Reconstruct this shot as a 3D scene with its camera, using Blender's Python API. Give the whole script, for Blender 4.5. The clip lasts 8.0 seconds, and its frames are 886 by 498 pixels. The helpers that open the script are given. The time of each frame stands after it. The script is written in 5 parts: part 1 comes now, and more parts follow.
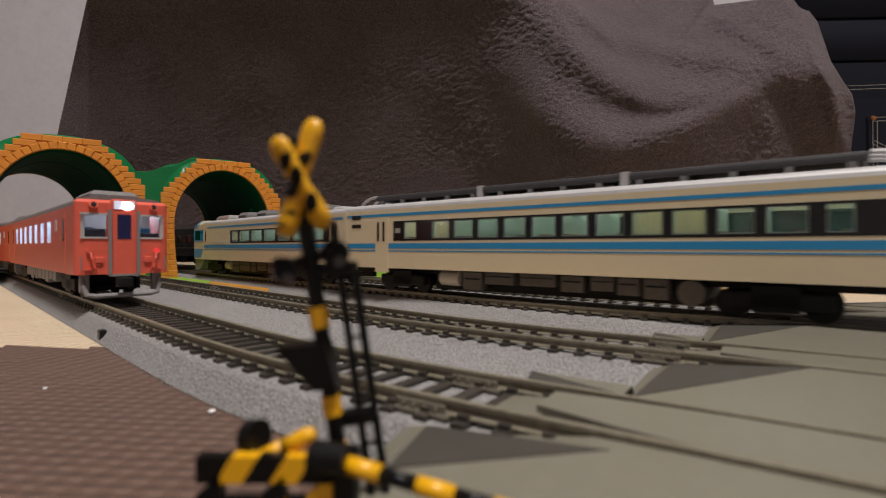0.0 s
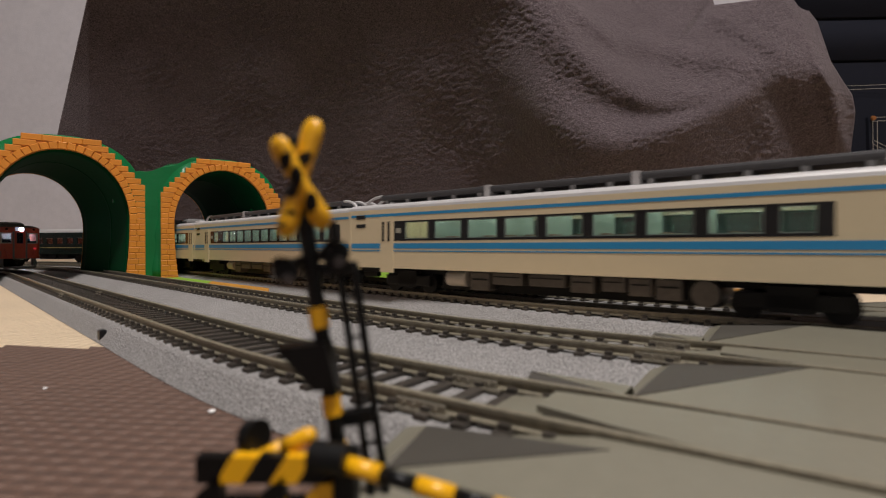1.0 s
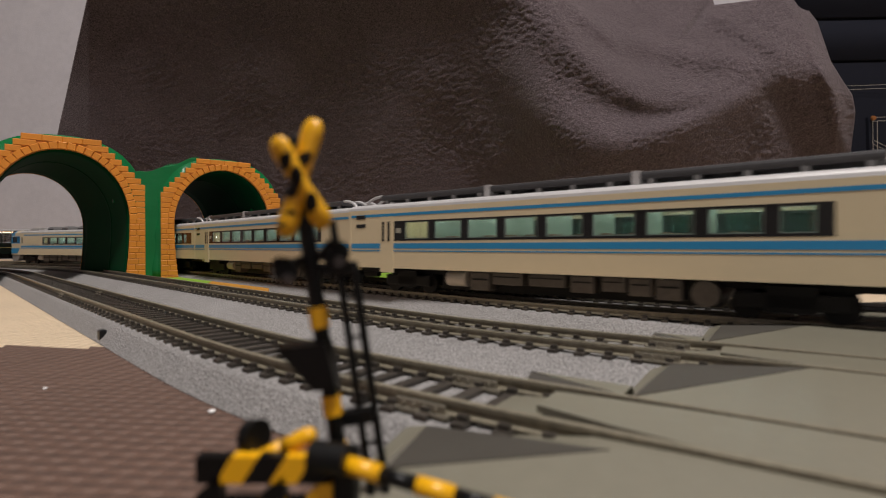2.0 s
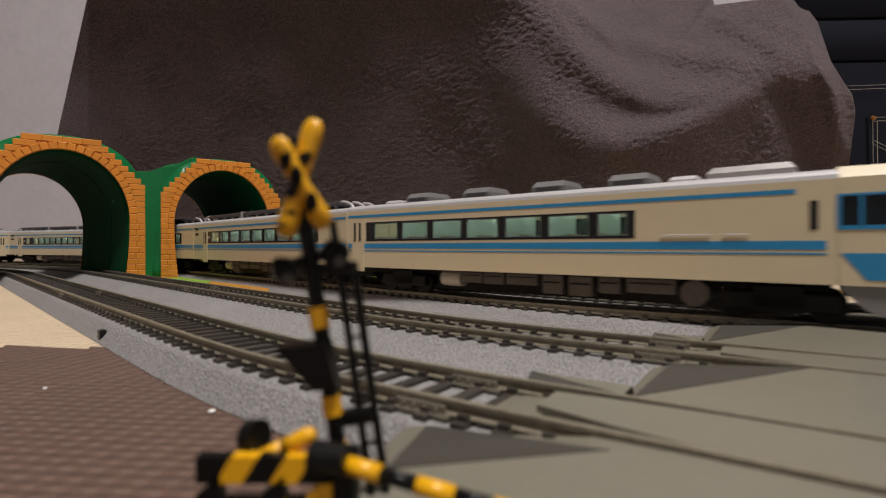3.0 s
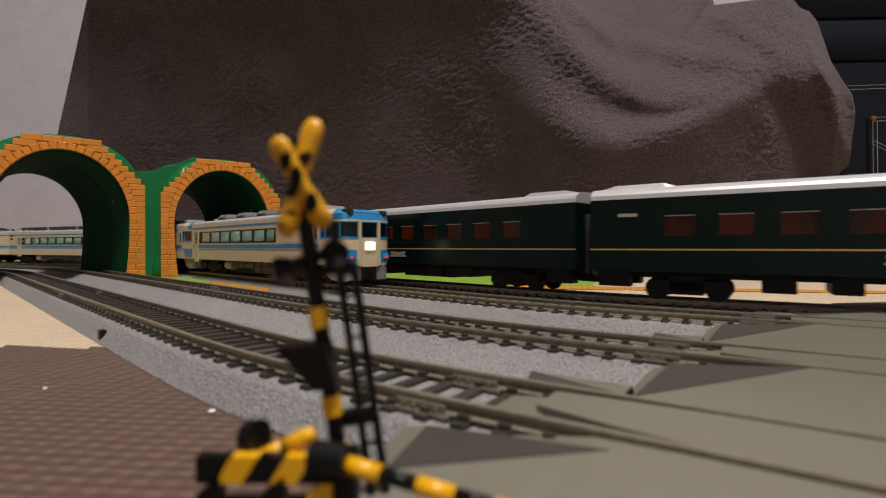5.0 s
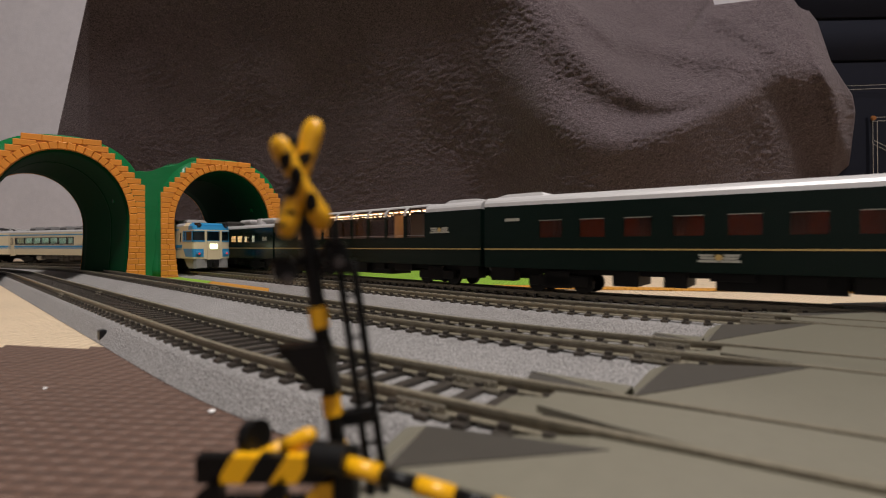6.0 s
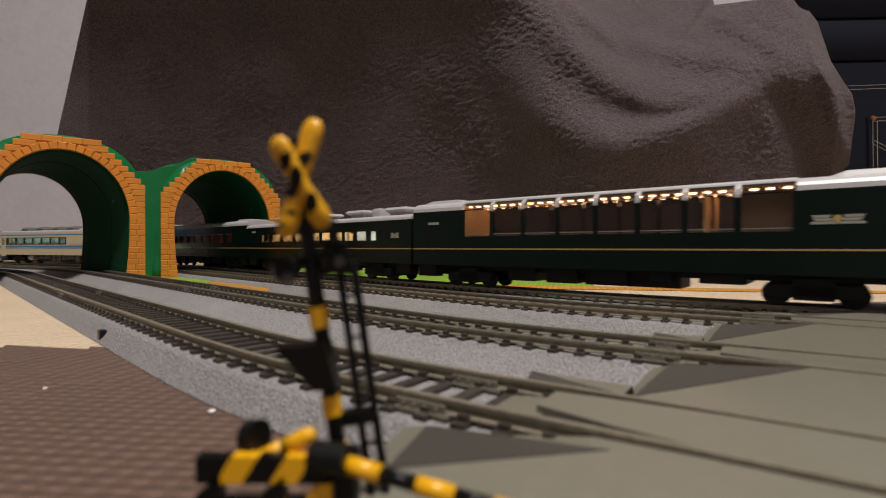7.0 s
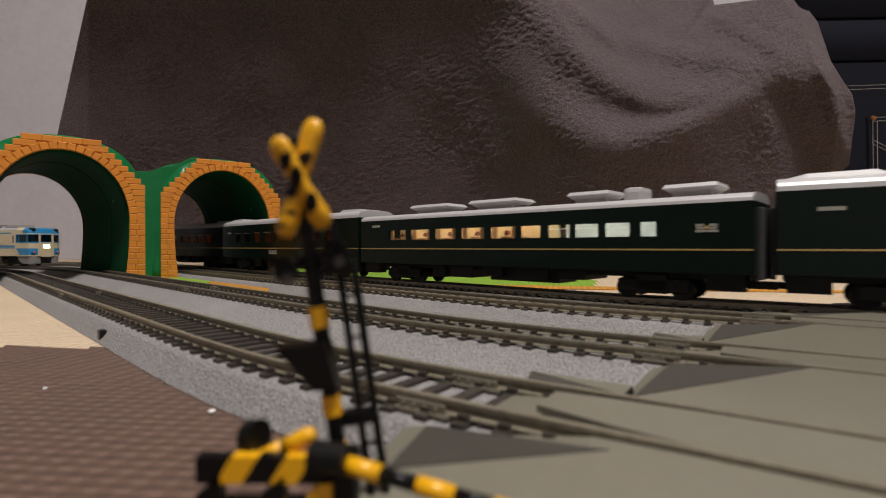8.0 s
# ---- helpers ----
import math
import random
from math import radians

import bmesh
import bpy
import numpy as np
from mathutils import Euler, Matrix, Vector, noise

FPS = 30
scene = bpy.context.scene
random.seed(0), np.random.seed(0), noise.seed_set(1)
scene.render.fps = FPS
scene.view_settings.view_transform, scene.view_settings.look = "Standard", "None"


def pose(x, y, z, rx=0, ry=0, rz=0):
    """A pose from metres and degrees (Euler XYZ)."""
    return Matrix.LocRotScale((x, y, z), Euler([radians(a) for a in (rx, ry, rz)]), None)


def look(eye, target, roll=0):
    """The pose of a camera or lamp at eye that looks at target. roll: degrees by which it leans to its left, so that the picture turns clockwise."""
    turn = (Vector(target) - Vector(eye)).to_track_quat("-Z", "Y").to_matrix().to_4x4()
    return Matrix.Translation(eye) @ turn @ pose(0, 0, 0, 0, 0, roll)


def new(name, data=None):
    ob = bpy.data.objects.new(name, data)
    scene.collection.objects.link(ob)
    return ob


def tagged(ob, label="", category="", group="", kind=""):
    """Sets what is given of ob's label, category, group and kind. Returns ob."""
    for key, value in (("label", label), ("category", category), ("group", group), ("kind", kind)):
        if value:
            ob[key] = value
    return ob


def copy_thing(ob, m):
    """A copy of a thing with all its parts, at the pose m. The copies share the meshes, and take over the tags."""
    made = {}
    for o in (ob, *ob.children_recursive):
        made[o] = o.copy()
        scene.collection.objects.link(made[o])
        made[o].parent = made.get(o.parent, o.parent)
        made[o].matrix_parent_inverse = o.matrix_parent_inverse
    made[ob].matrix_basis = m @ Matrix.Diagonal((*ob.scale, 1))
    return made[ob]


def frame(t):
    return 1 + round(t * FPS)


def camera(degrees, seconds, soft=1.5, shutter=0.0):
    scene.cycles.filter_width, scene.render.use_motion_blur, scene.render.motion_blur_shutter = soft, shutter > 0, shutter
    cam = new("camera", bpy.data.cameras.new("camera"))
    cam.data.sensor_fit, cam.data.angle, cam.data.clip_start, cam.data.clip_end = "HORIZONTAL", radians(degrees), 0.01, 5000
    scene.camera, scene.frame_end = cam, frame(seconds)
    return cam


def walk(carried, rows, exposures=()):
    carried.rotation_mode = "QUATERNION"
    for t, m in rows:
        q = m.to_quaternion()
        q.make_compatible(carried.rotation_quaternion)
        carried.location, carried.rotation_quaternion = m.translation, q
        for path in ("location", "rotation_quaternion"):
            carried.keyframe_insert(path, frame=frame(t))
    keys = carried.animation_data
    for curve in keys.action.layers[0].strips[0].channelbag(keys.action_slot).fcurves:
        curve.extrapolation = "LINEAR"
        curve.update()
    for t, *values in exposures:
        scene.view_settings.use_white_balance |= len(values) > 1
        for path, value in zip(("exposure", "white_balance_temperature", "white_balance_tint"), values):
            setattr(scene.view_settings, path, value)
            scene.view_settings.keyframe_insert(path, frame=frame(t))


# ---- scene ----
cam = camera(83.85, 8.0, soft=1.05, shutter=0.22)
EYE = (0.0, 0.0, 0.0353)
AIM = look(EYE, (0.0, 1.0, 0.0353 - 0.0042))
walk(cam, [(0.0, AIM), (8.0, AIM)])
cam.data.dof.use_dof = True
cam.data.dof.focus_distance = 0.45
cam.data.dof.aperture_fstop = 21.0

# ---- world and light ----
world = bpy.data.worlds.new("room_dark")
scene.world = world
world.use_nodes = True
world.node_tree.nodes["Background"].inputs[0].default_value = (0.9, 0.95, 1.0, 1)
world.node_tree.nodes["Background"].inputs[1].default_value = 0.004
scene.view_settings.exposure = 0.0


def area_lamp(name, at, target, size, watts, color):
    d = bpy.data.lights.new(name, "AREA")
    d.shape, d.size, d.energy, d.color = "DISK", size, watts, color
    ob = new(name, d)
    ob.matrix_basis = look(at, target)
    return ob


# the round ceiling light of the room
area_lamp("ceiling_lamp_light", (0.18, -0.42, 2.28), (0.18, -0.42, 0.0), 0.5, 75.0, (1.0, 0.955, 0.93))


# ---- materials ----
def mat(name, base, rough=0.5, metal=0.0, grain=None, bump=None, vary=0.0, emit=None, coat=0.0, random_tint=0.0, spec=0.5):
    """base colour; grain=(scale, dark factor) fine noise in the colour; bump=(kind, scale, strength, distance); vary: broad stains."""
    m = bpy.data.materials.new(name)
    m.use_nodes = True
    nt = m.node_tree
    b = nt.nodes["Principled BSDF"]
    b.inputs["Base Color"].default_value = (*base, 1)
    b.inputs["Roughness"].default_value = rough
    b.inputs["Metallic"].default_value = metal
    b.inputs["Coat Weight"].default_value = coat
    b.inputs["Specular IOR Level"].default_value = spec
    tc = nt.nodes.new("ShaderNodeTexCoord")
    col = None

    def mixed(fac, dark, prev):
        mx = nt.nodes.new("ShaderNodeMix")
        mx.data_type = "RGBA"
        mx.blend_type = "MULTIPLY"
        mx.inputs[0].default_value = 1.0
        rr = nt.nodes.new("ShaderNodeMapRange")
        rr.inputs[1].default_value, rr.inputs[2].default_value = 0.3, 0.7
        rr.inputs[3].default_value, rr.inputs[4].default_value = dark, 1.0
        nt.links.new(fac, rr.inputs[0])
        if prev is None:
            mx.inputs[6].default_value = (*base, 1)
        else:
            nt.links.new(prev, mx.inputs[6])
        nt.links.new(rr.outputs[0], mx.inputs[7])
        return mx.outputs[2]

    if grain:
        n = nt.nodes.new("ShaderNodeTexNoise")
        n.inputs["Scale"].default_value, n.inputs["Detail"].default_value = grain[0], 3
        nt.links.new(tc.outputs["Object"], n.inputs["Vector"])
        col = mixed(n.outputs["Fac"], grain[1], col)
    if vary:
        n = nt.nodes.new("ShaderNodeTexNoise")
        n.inputs["Scale"].default_value, n.inputs["Detail"].default_value = 14, 4
        nt.links.new(tc.outputs["Object"], n.inputs["Vector"])
        col = mixed(n.outputs["Fac"], 1 - vary, col)
        rr = nt.nodes.new("ShaderNodeMapRange")
        rr.inputs[3].default_value, rr.inputs[4].default_value = max(0.02, rough - vary * 0.5), min(1.0, rough + vary * 0.5)
        nt.links.new(n.outputs["Fac"], rr.inputs[0])
        nt.links.new(rr.outputs[0], b.inputs["Roughness"])
    if random_tint:
        oi = nt.nodes.new("ShaderNodeObjectInfo")
        mx = nt.nodes.new("ShaderNodeMix")
        mx.data_type, mx.blend_type = "RGBA", "MULTIPLY"
        mx.inputs[0].default_value = 1.0
        rr = nt.nodes.new("ShaderNodeMapRange")
        rr.inputs[3].default_value, rr.inputs[4].default_value = 1 - random_tint, 1.0
        nt.links.new(oi.outputs["Random"], rr.inputs[0])
        if col is None:
            mx.inputs[6].default_value = (*base, 1)
        else:
            nt.links.new(col, mx.inputs[6])
        nt.links.new(rr.outputs[0], mx.inputs[7])
        col = mx.outputs[2]
    if col is not None:
        nt.links.new(col, b.inputs["Base Color"])
    if bump:
        kind, scale, strength, dist = bump
        if kind == "voronoi":
            n = nt.nodes.new("ShaderNodeTexVoronoi")
            out = n.outputs["Distance"]
        else:
            n = nt.nodes.new("ShaderNodeTexNoise")
            n.inputs["Detail"].default_value = 4
            out = n.outputs["Fac"]
        n.inputs["Scale"].default_value = scale
        nt.links.new(tc.outputs["Object"], n.inputs["Vector"])
        bp = nt.nodes.new("ShaderNodeBump")
        bp.inputs["Strength"].default_value, bp.inputs["Distance"].default_value = strength, dist
        nt.links.new(out, bp.inputs["Height"])
        nt.links.new(bp.outputs["Normal"], b.inputs["Normal"])
    if emit:
        b.inputs["Emission Color"].default_value = (*emit[:3], 1)
        b.inputs["Emission Strength"].default_value = emit[3]
    return m


def glass_mat(name, tint, rough=0.03, alpha=0.25):
    m = bpy.data.materials.new(name)
    m.use_nodes = True
    b = m.node_tree.nodes["Principled BSDF"]
    b.inputs["Base Color"].default_value = (*tint, 1)
    b.inputs["Roughness"].default_value = rough
    b.inputs["Alpha"].default_value = alpha
    return m


def mat_foam(name, base):
    """foam floor mat with rows of small raised dashes"""
    m = mat(name, base, 0.75, grain=(900, 0.85), vary=0.12)
    nt = m.node_tree
    b = nt.nodes["Principled BSDF"]
    tc = nt.nodes.new("ShaderNodeTexCoord")
    mp = nt.nodes.new("ShaderNodeMapping")
    mp.inputs["Rotation"].default_value = (0, 0, radians(8))
    mp.inputs["Scale"].default_value = (0.62, 1.0, 1.0)
    nt.links.new(tc.outputs["Object"], mp.inputs["Vector"])
    br = nt.nodes.new("ShaderNodeTexVoronoi")
    br.inputs["Scale"].default_value = 330
    br.inputs["Randomness"].default_value = 0.16
    nt.links.new(mp.outputs[0], br.inputs["Vector"])
    bp = nt.nodes.new("ShaderNodeBump")
    bp.inputs["Strength"].default_value, bp.inputs["Distance"].default_value = 1.0, 0.0042
    bp.invert = True
    nt.links.new(br.outputs["Distance"], bp.inputs["Height"])
    nt.links.new(bp.outputs["Normal"], b.inputs["Normal"])
    return m


M_BROWN = mat_foam("foam_brown", (0.15, 0.085, 0.06))
M_BEIGE = mat_foam("foam_beige", (0.80, 0.62, 0.42))
M_GREENMAT = mat_foam("foam_green", (0.28, 0.50, 0.03))
M_ORANGEMAT = mat_foam("foam_orange", (0.62, 0.27, 0.02))
M_BALLAST = mat("ballast", (0.365, 0.346, 0.334), 0.8, grain=(1500, 0.40), vary=0.18, bump=("voronoi", 2000, 0.7, 0.0007))
M_SLEEPER = mat("sleeper_plastic", (0.056, 0.047, 0.038), 0.42, grain=(1200, 0.7), random_tint=0.3)
M_RAIL = mat("rail_metal", (0.235, 0.207, 0.150), 0.38, 0.18, grain=(700, 0.7))
M_JOINER = mat("joiner_metal", (0.30, 0.27, 0.21), 0.35, 0.6, grain=(900, 0.7))
M_PLATE = mat("crossing_plastic", (0.184, 0.170, 0.129), 0.30, vary=0.16, grain=(400, 0.93), bump=("noise", 900, 0.06, 0.0003))
M_GREEN = mat("tunnel_green", (0.004, 0.135, 0.038), 0.26, spec=0.45, vary=0.15, bump=("noise", 60, 0.30, 0.003))
# tunnel green darkened: the low light inside the vault put into the colour
M_VAULT_SHADE = mat("tunnel_shade_green", (0.002, 0.046, 0.015), 0.55, vary=0.12, spec=0.03)
# darker plate plastic: the shade of the sloping facets put into the colour
M_FACET_SHADE = mat("facet_shade_plastic", (0.056, 0.050, 0.041), 0.5, vary=0.12, grain=(400, 0.92))
M_BRICK = mat("tunnel_brick", (0.64, 0.225, 0.022), 0.42, grain=(500, 0.9), random_tint=0.14)
M_MORTAR = mat("tunnel_joint", (0.60, 0.205, 0.020), 0.5, grain=(500, 0.85))
M_WALL = mat("wallpaper", (0.56, 0.53, 0.55), 0.85, grain=(60, 0.93), vary=0.06, bump=("noise", 260, 0.25, 0.002))
M_CEIL = mat("ceiling_paint", (0.75, 0.73, 0.70), 0.9, grain=(60, 0.95))
# unseen floor, darkened so that less light bounces up to the blanket
M_FLOOR = mat("floor_wood", (0.26, 0.18, 0.115), 0.5, vary=0.2, grain=(40, 0.8))
M_DENIM = mat("denim", (0.011, 0.012, 0.019), 0.85, spec=0.12, grain=(1600, 0.6), bump=("noise", 1800, 0.5, 0.0005))
M_STITCH = mat("stitch_thread", (0.40, 0.36, 0.30), 0.8)
M_COPPER = mat("rivet_copper", (0.32, 0.13, 0.04), 0.5, 0.6)
M_BLACK = mat("black_plastic", (0.007, 0.007, 0.0075), 0.4, spec=0.3)
M_DARK = mat("underfloor_black", (0.006, 0.0055, 0.005), 0.6, grain=(500, 0.7), spec=0.25)
M_UNDER = mat("underfloor_grey", (0.098, 0.084, 0.070), 0.55, grain=(500, 0.75))
M_TANK = mat("tank_silver", (0.42, 0.38, 0.33), 0.42, 0.2)
M_CREAM = mat("cream_paint", (0.60, 0.50, 0.33), 0.32, grain=(300, 0.97), coat=0.15)
M_SILVER = mat("roof_silver", (0.46, 0.445, 0.44), 0.46, 0.22, grain=(200, 0.94))
M_ROOFGREY = mat("roof_grey", (0.050, 0.048, 0.050), 0.45, grain=(300, 0.85))
M_ACGREY = mat("cooler_grey", (0.15, 0.145, 0.142), 0.5, grain=(300, 0.85))
M_BLUE = mat("stripe_blue", (0.025, 0.215, 0.43), 0.30)
M_BAND = mat("window_band_black", (0.010, 0.010, 0.010), 0.2)
M_DKGREEN = mat("dark_green_paint", (0.0022, 0.0078, 0.0055), 0.22, spec=0.22)
M_GOLD = mat("gold_line", (0.50, 0.34, 0.12), 0.4, 0.3)
M_RED = mat("red_paint", (0.66, 0.110, 0.068), 0.34, grain=(300, 0.95))
M_REDROOF = mat("railcar_roof", (0.17, 0.15, 0.145), 0.55, grain=(300, 0.8))
M_WINTRIM = mat("window_trim", (0.50, 0.48, 0.46), 0.35, 0.3)
M_RADIATOR = mat("radiator_metal", (0.62, 0.60, 0.58), 0.28, 0.75, grain=(300, 0.85))
M_GREYTRIM = mat("grey_trim", (0.20, 0.19, 0.185), 0.45)
M_GLASS = glass_mat("glass_greenish", (0.05, 0.11, 0.09), 0.04, 0.25)
M_GLASSB = glass_mat("glass_cab", (0.003, 0.008, 0.011), 0.04, 0.88)
M_GLASSW = glass_mat("glass_warm", (0.02, 0.009, 0.006), 0.04, 0.34)
M_INNER = mat("saloon_wall", (0.42, 0.50, 0.42), 0.6)
M_SEAT = mat("seat_moquette", (0.30, 0.15, 0.08), 0.8)
def mat_curtain(name, color):
    m = bpy.data.materials.new(name)
    m.use_nodes = True
    nt = m.node_tree
    nt.nodes.clear()
    out = nt.nodes.new("ShaderNodeOutputMaterial")
    d, tr, mx = nt.nodes.new("ShaderNodeBsdfDiffuse"), nt.nodes.new("ShaderNodeBsdfTranslucent"), nt.nodes.new("ShaderNodeMixShader")
    d.inputs["Color"].default_value = tr.inputs["Color"].default_value = (*color, 1)
    mx.inputs[0].default_value = 0.65
    nt.links.new(d.outputs[0], mx.inputs[1])
    nt.links.new(tr.outputs[0], mx.inputs[2])
    nt.links.new(mx.outputs[0], out.inputs[0])
    return m


M_CURTAIN = mat_curtain("curtain_pale", (0.97, 0.90, 0.70))
# railcar panes: brightness of the lit saloon put into milky white glass
M_GLASSF = mat_curtain("glass_milky", (0.80, 0.86, 0.95))
M_WOODIN = mat("saloon_wood", (0.42, 0.27, 0.16), 0.5)
M_REDIN = mat("corridor_red", (0.24, 0.055, 0.022), 0.6, grain=(180, 0.6))
M_CEILLIT = mat("saloon_light", (0.9, 0.9, 0.8), 0.6, emit=(0.82, 1.0, 0.92, 4.6))
M_CEILWARM = mat("lounge_light", (0.9, 0.7, 0.45), 0.6, emit=(1.0, 0.60, 0.34, 13.0))
M_CEILDIM = mat("berth_light", (0.6, 0.2, 0.1), 0.6, emit=(1.0, 0.33, 0.12, 2.3))
M_CEILCOOL = mat("galley_light", (0.9, 0.95, 0.9), 0.6, emit=(0.9, 1.0, 0.85, 14.0))
M_CREAMIN = mat("saloon_cream", (0.62, 0.50, 0.32), 0.6)
M_CEILDINE = mat("dining_light", (0.9, 0.8, 0.6), 0.6, emit=(1.0, 0.78, 0.48, 13.0))
M_CURTAINW = mat("curtain_amber", (0.80, 0.50, 0.22), 0.7)
M_FRAME = mat("window_frame_grey", (0.16, 0.19, 0.17), 0.4)
M_EMBLEM = mat("emblem_grey", (0.30, 0.29, 0.24), 0.4)
M_GLASSD = glass_mat("glass_dining", (0.04, 0.04, 0.035), 0.04, 0.22)
M_CEILBLUE = mat("railcar_light", (0.9, 0.95, 1.0), 0.6, emit=(0.55, 0.78, 1.0, 13.0))
# unseen fill light, added to brighten the cab behind its windows
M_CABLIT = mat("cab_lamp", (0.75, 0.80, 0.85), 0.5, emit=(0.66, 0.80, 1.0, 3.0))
# headlamp light on the face of its box, put in as a faint glow
M_LAMPBOX = mat("lamp_reflector", (0.75, 0.78, 0.85), 0.3, emit=(0.62, 0.70, 1.0, 0.30))
# gangway door window: the headlamp's bluish glow put into the glass tint
M_GLASSN = glass_mat("glass_lamp_tint", (0.012, 0.018, 0.075), 0.04, 0.8)
M_CONSOLE = mat("cab_console", (0.02, 0.03, 0.07), 0.4)
M_GLASSC = glass_mat("glass_clear", (0.05, 0.06, 0.08), 0.05, 0.15)
M_HEAD = mat("headlamp_glow", (1, 1, 1), 0.3, emit=(0.85, 0.92, 1.0, 28.0))
M_SIGN = mat("sign_glow", (0.9, 1, 0.9), 0.3, emit=(0.85, 1.0, 0.62, 1.6))
M_TAIL = mat("tail_lamp", (0.8, 0.05, 0.04), 0.3, emit=(1.0, 0.06, 0.08, 0.3))
M_LENS = mat("dark_lens", (0.02, 0.02, 0.025), 0.1)
M_WHITE = mat("white_plastic", (0.70, 0.68, 0.66), 0.4)
M_YELLOW = mat("signal_yellow", (0.72, 0.36, 0.005), 0.35)
M_SBLACK = mat("signal_black", (0.004, 0.004, 0.004), 0.35, spec=0.22)
M_CHROME = mat("lamp_rim", (0.10, 0.09, 0.09), 0.4, 0.5)


def mat_fleece():
    m = mat("fleece", (0.156, 0.121, 0.131), 0.95, grain=(380, 0.30), vary=0.16, spec=0.05)
    nt = m.node_tree
    b = nt.nodes["Principled BSDF"]
    b.inputs["Sheen Weight"].default_value = 0.24
    b.inputs["Sheen Roughness"].default_value = 0.5
    b.inputs["Sheen Tint"].default_value = (0.9, 0.8, 0.8, 1)
    tc = nt.nodes.new("ShaderNodeTexCoord")
    mp = nt.nodes.new("ShaderNodeMapping")
    mp.inputs["Rotation"].default_value = (0, radians(25), 0)
    mp.inputs["Scale"].default_value = (0.75, 1.0, 1.25)
    nt.links.new(tc.outputs["Object"], mp.inputs["Vector"])
    n1 = nt.nodes.new("ShaderNodeTexNoise")
    n1.inputs["Scale"].default_value, n1.inputs["Detail"].default_value, n1.inputs["Distortion"].default_value = 230, 4, 1.2
    nt.links.new(mp.outputs[0], n1.inputs["Vector"])
    bp = nt.nodes.new("ShaderNodeBump")
    bp.inputs["Strength"].default_value, bp.inputs["Distance"].default_value = 0.8, 0.006
    nt.links.new(n1.outputs["Fac"], bp.inputs["Height"])
    nt.links.new(bp.outputs["Normal"], b.inputs["Normal"])
    return m


M_FLEECE = mat_fleece()


# ---- mesh helpers ----
def link(name, bm, material, parent=None, label="", smooth=False):
    me = bpy.data.meshes.new(name)
    bm.normal_update()
    bm.to_mesh(me)
    bm.free()
    for k in (material if isinstance(material, (list, tuple)) else [material]):
        me.materials.append(k)
    if smooth:
        for p in me.polygons:
            p.use_smooth = True
    ob = new(name, me)
    if parent is not None:
        ob.parent = parent
    return tagged(ob, label)


def part(name, bm, material, parent, label="", smooth=False):
    return link(name, bm, material, parent, label, smooth)


def thing(name, label, category, group="", kind=""):
    return tagged(new(name), label, category, group, kind)


def box(bm, x0, x1, y0, y1, z0, z1, bev=0.0):
    vs = [bm.verts.new(p) for p in ((x0, y0, z0), (x1, y0, z0), (x1, y1, z0), (x0, y1, z0), (x0, y0, z1), (x1, y0, z1), (x1, y1, z1), (x0, y1, z1))]
    fs = [bm.faces.new([vs[i] for i in f]) for f in ((3, 2, 1, 0), (4, 5, 6, 7), (0, 1, 5, 4), (1, 2, 6, 5), (2, 3, 7, 6), (3, 0, 4, 7))]
    if bev:
        es = {e for f in fs for e in f.edges}
        bmesh.ops.bevel(bm, geom=list(es), offset=bev, segments=2, profile=0.6, affect="EDGES")
    return bm


def B(*a, **k):
    return box(bmesh.new(), *a, **k)


def cyl(bm, p0, p1, r0, r1=None, seg=16):
    p0, p1 = Vector(p0), Vector(p1)
    r1 = r0 if r1 is None else r1
    q = (p1 - p0).to_track_quat("Z", "Y").to_matrix()
    rings = []
    for p, r in ((p0, r0), (p1, r1)):
        rings.append([bm.verts.new(p + q @ Vector((r * math.cos(2 * math.pi * i / seg), r * math.sin(2 * math.pi * i / seg), 0))) for i in range(seg)])
    for i in range(seg):
        j = (i + 1) % seg
        bm.faces.new((rings[0][i], rings[0][j], rings[1][j], rings[1][i]))
    bm.faces.new(rings[0][::-1])
    bm.faces.new(rings[1])
    return bm


def loft(bm, sections, cap=True, closed=True):
    """sections: lists of points with equal count"""
    rings = [[bm.verts.new(p) for p in s] for s in sections]
    n = len(rings[0])
    for a, b in zip(rings, rings[1:]):
        for i in range(n if closed else n - 1):
            j = (i + 1) % n
            bm.faces.new((a[i], a[j], b[j], b[i]))
    if cap and closed:
        bm.faces.new(rings[0][::-1])
        bm.faces.new(rings[-1])
    return bm


def tube(bm, pts, r, seg=8):
    """a bent round bar through the points, in one piece"""
    pts = [Vector(p) for p in pts]
    secs = []
    for i, p in enumerate(pts):
        d = (pts[min(i + 1, len(pts) - 1)] - pts[max(i - 1, 0)]).normalized()
        q = d.to_track_quat("Z", "Y").to_matrix()
        secs.append([p + q @ Vector((r * math.cos(a), r * math.sin(a), 0)) for a in np.linspace(0, 2 * math.pi, seg, endpoint=False)])
    return loft(bm, secs)


# ---- plan of the tracks ----
PLAN = dict(x0=-0.11505, y0=0.19573, a=radians(44.19), s1=0.0672, r1=0.5272, t1=radians(10.9), s2=0.3946, r2=0.7708, t2=radians(49.9))
OFF = (0.0, 0.0617, 0.1367, 0.1892)
RAIL_Z = 0.010


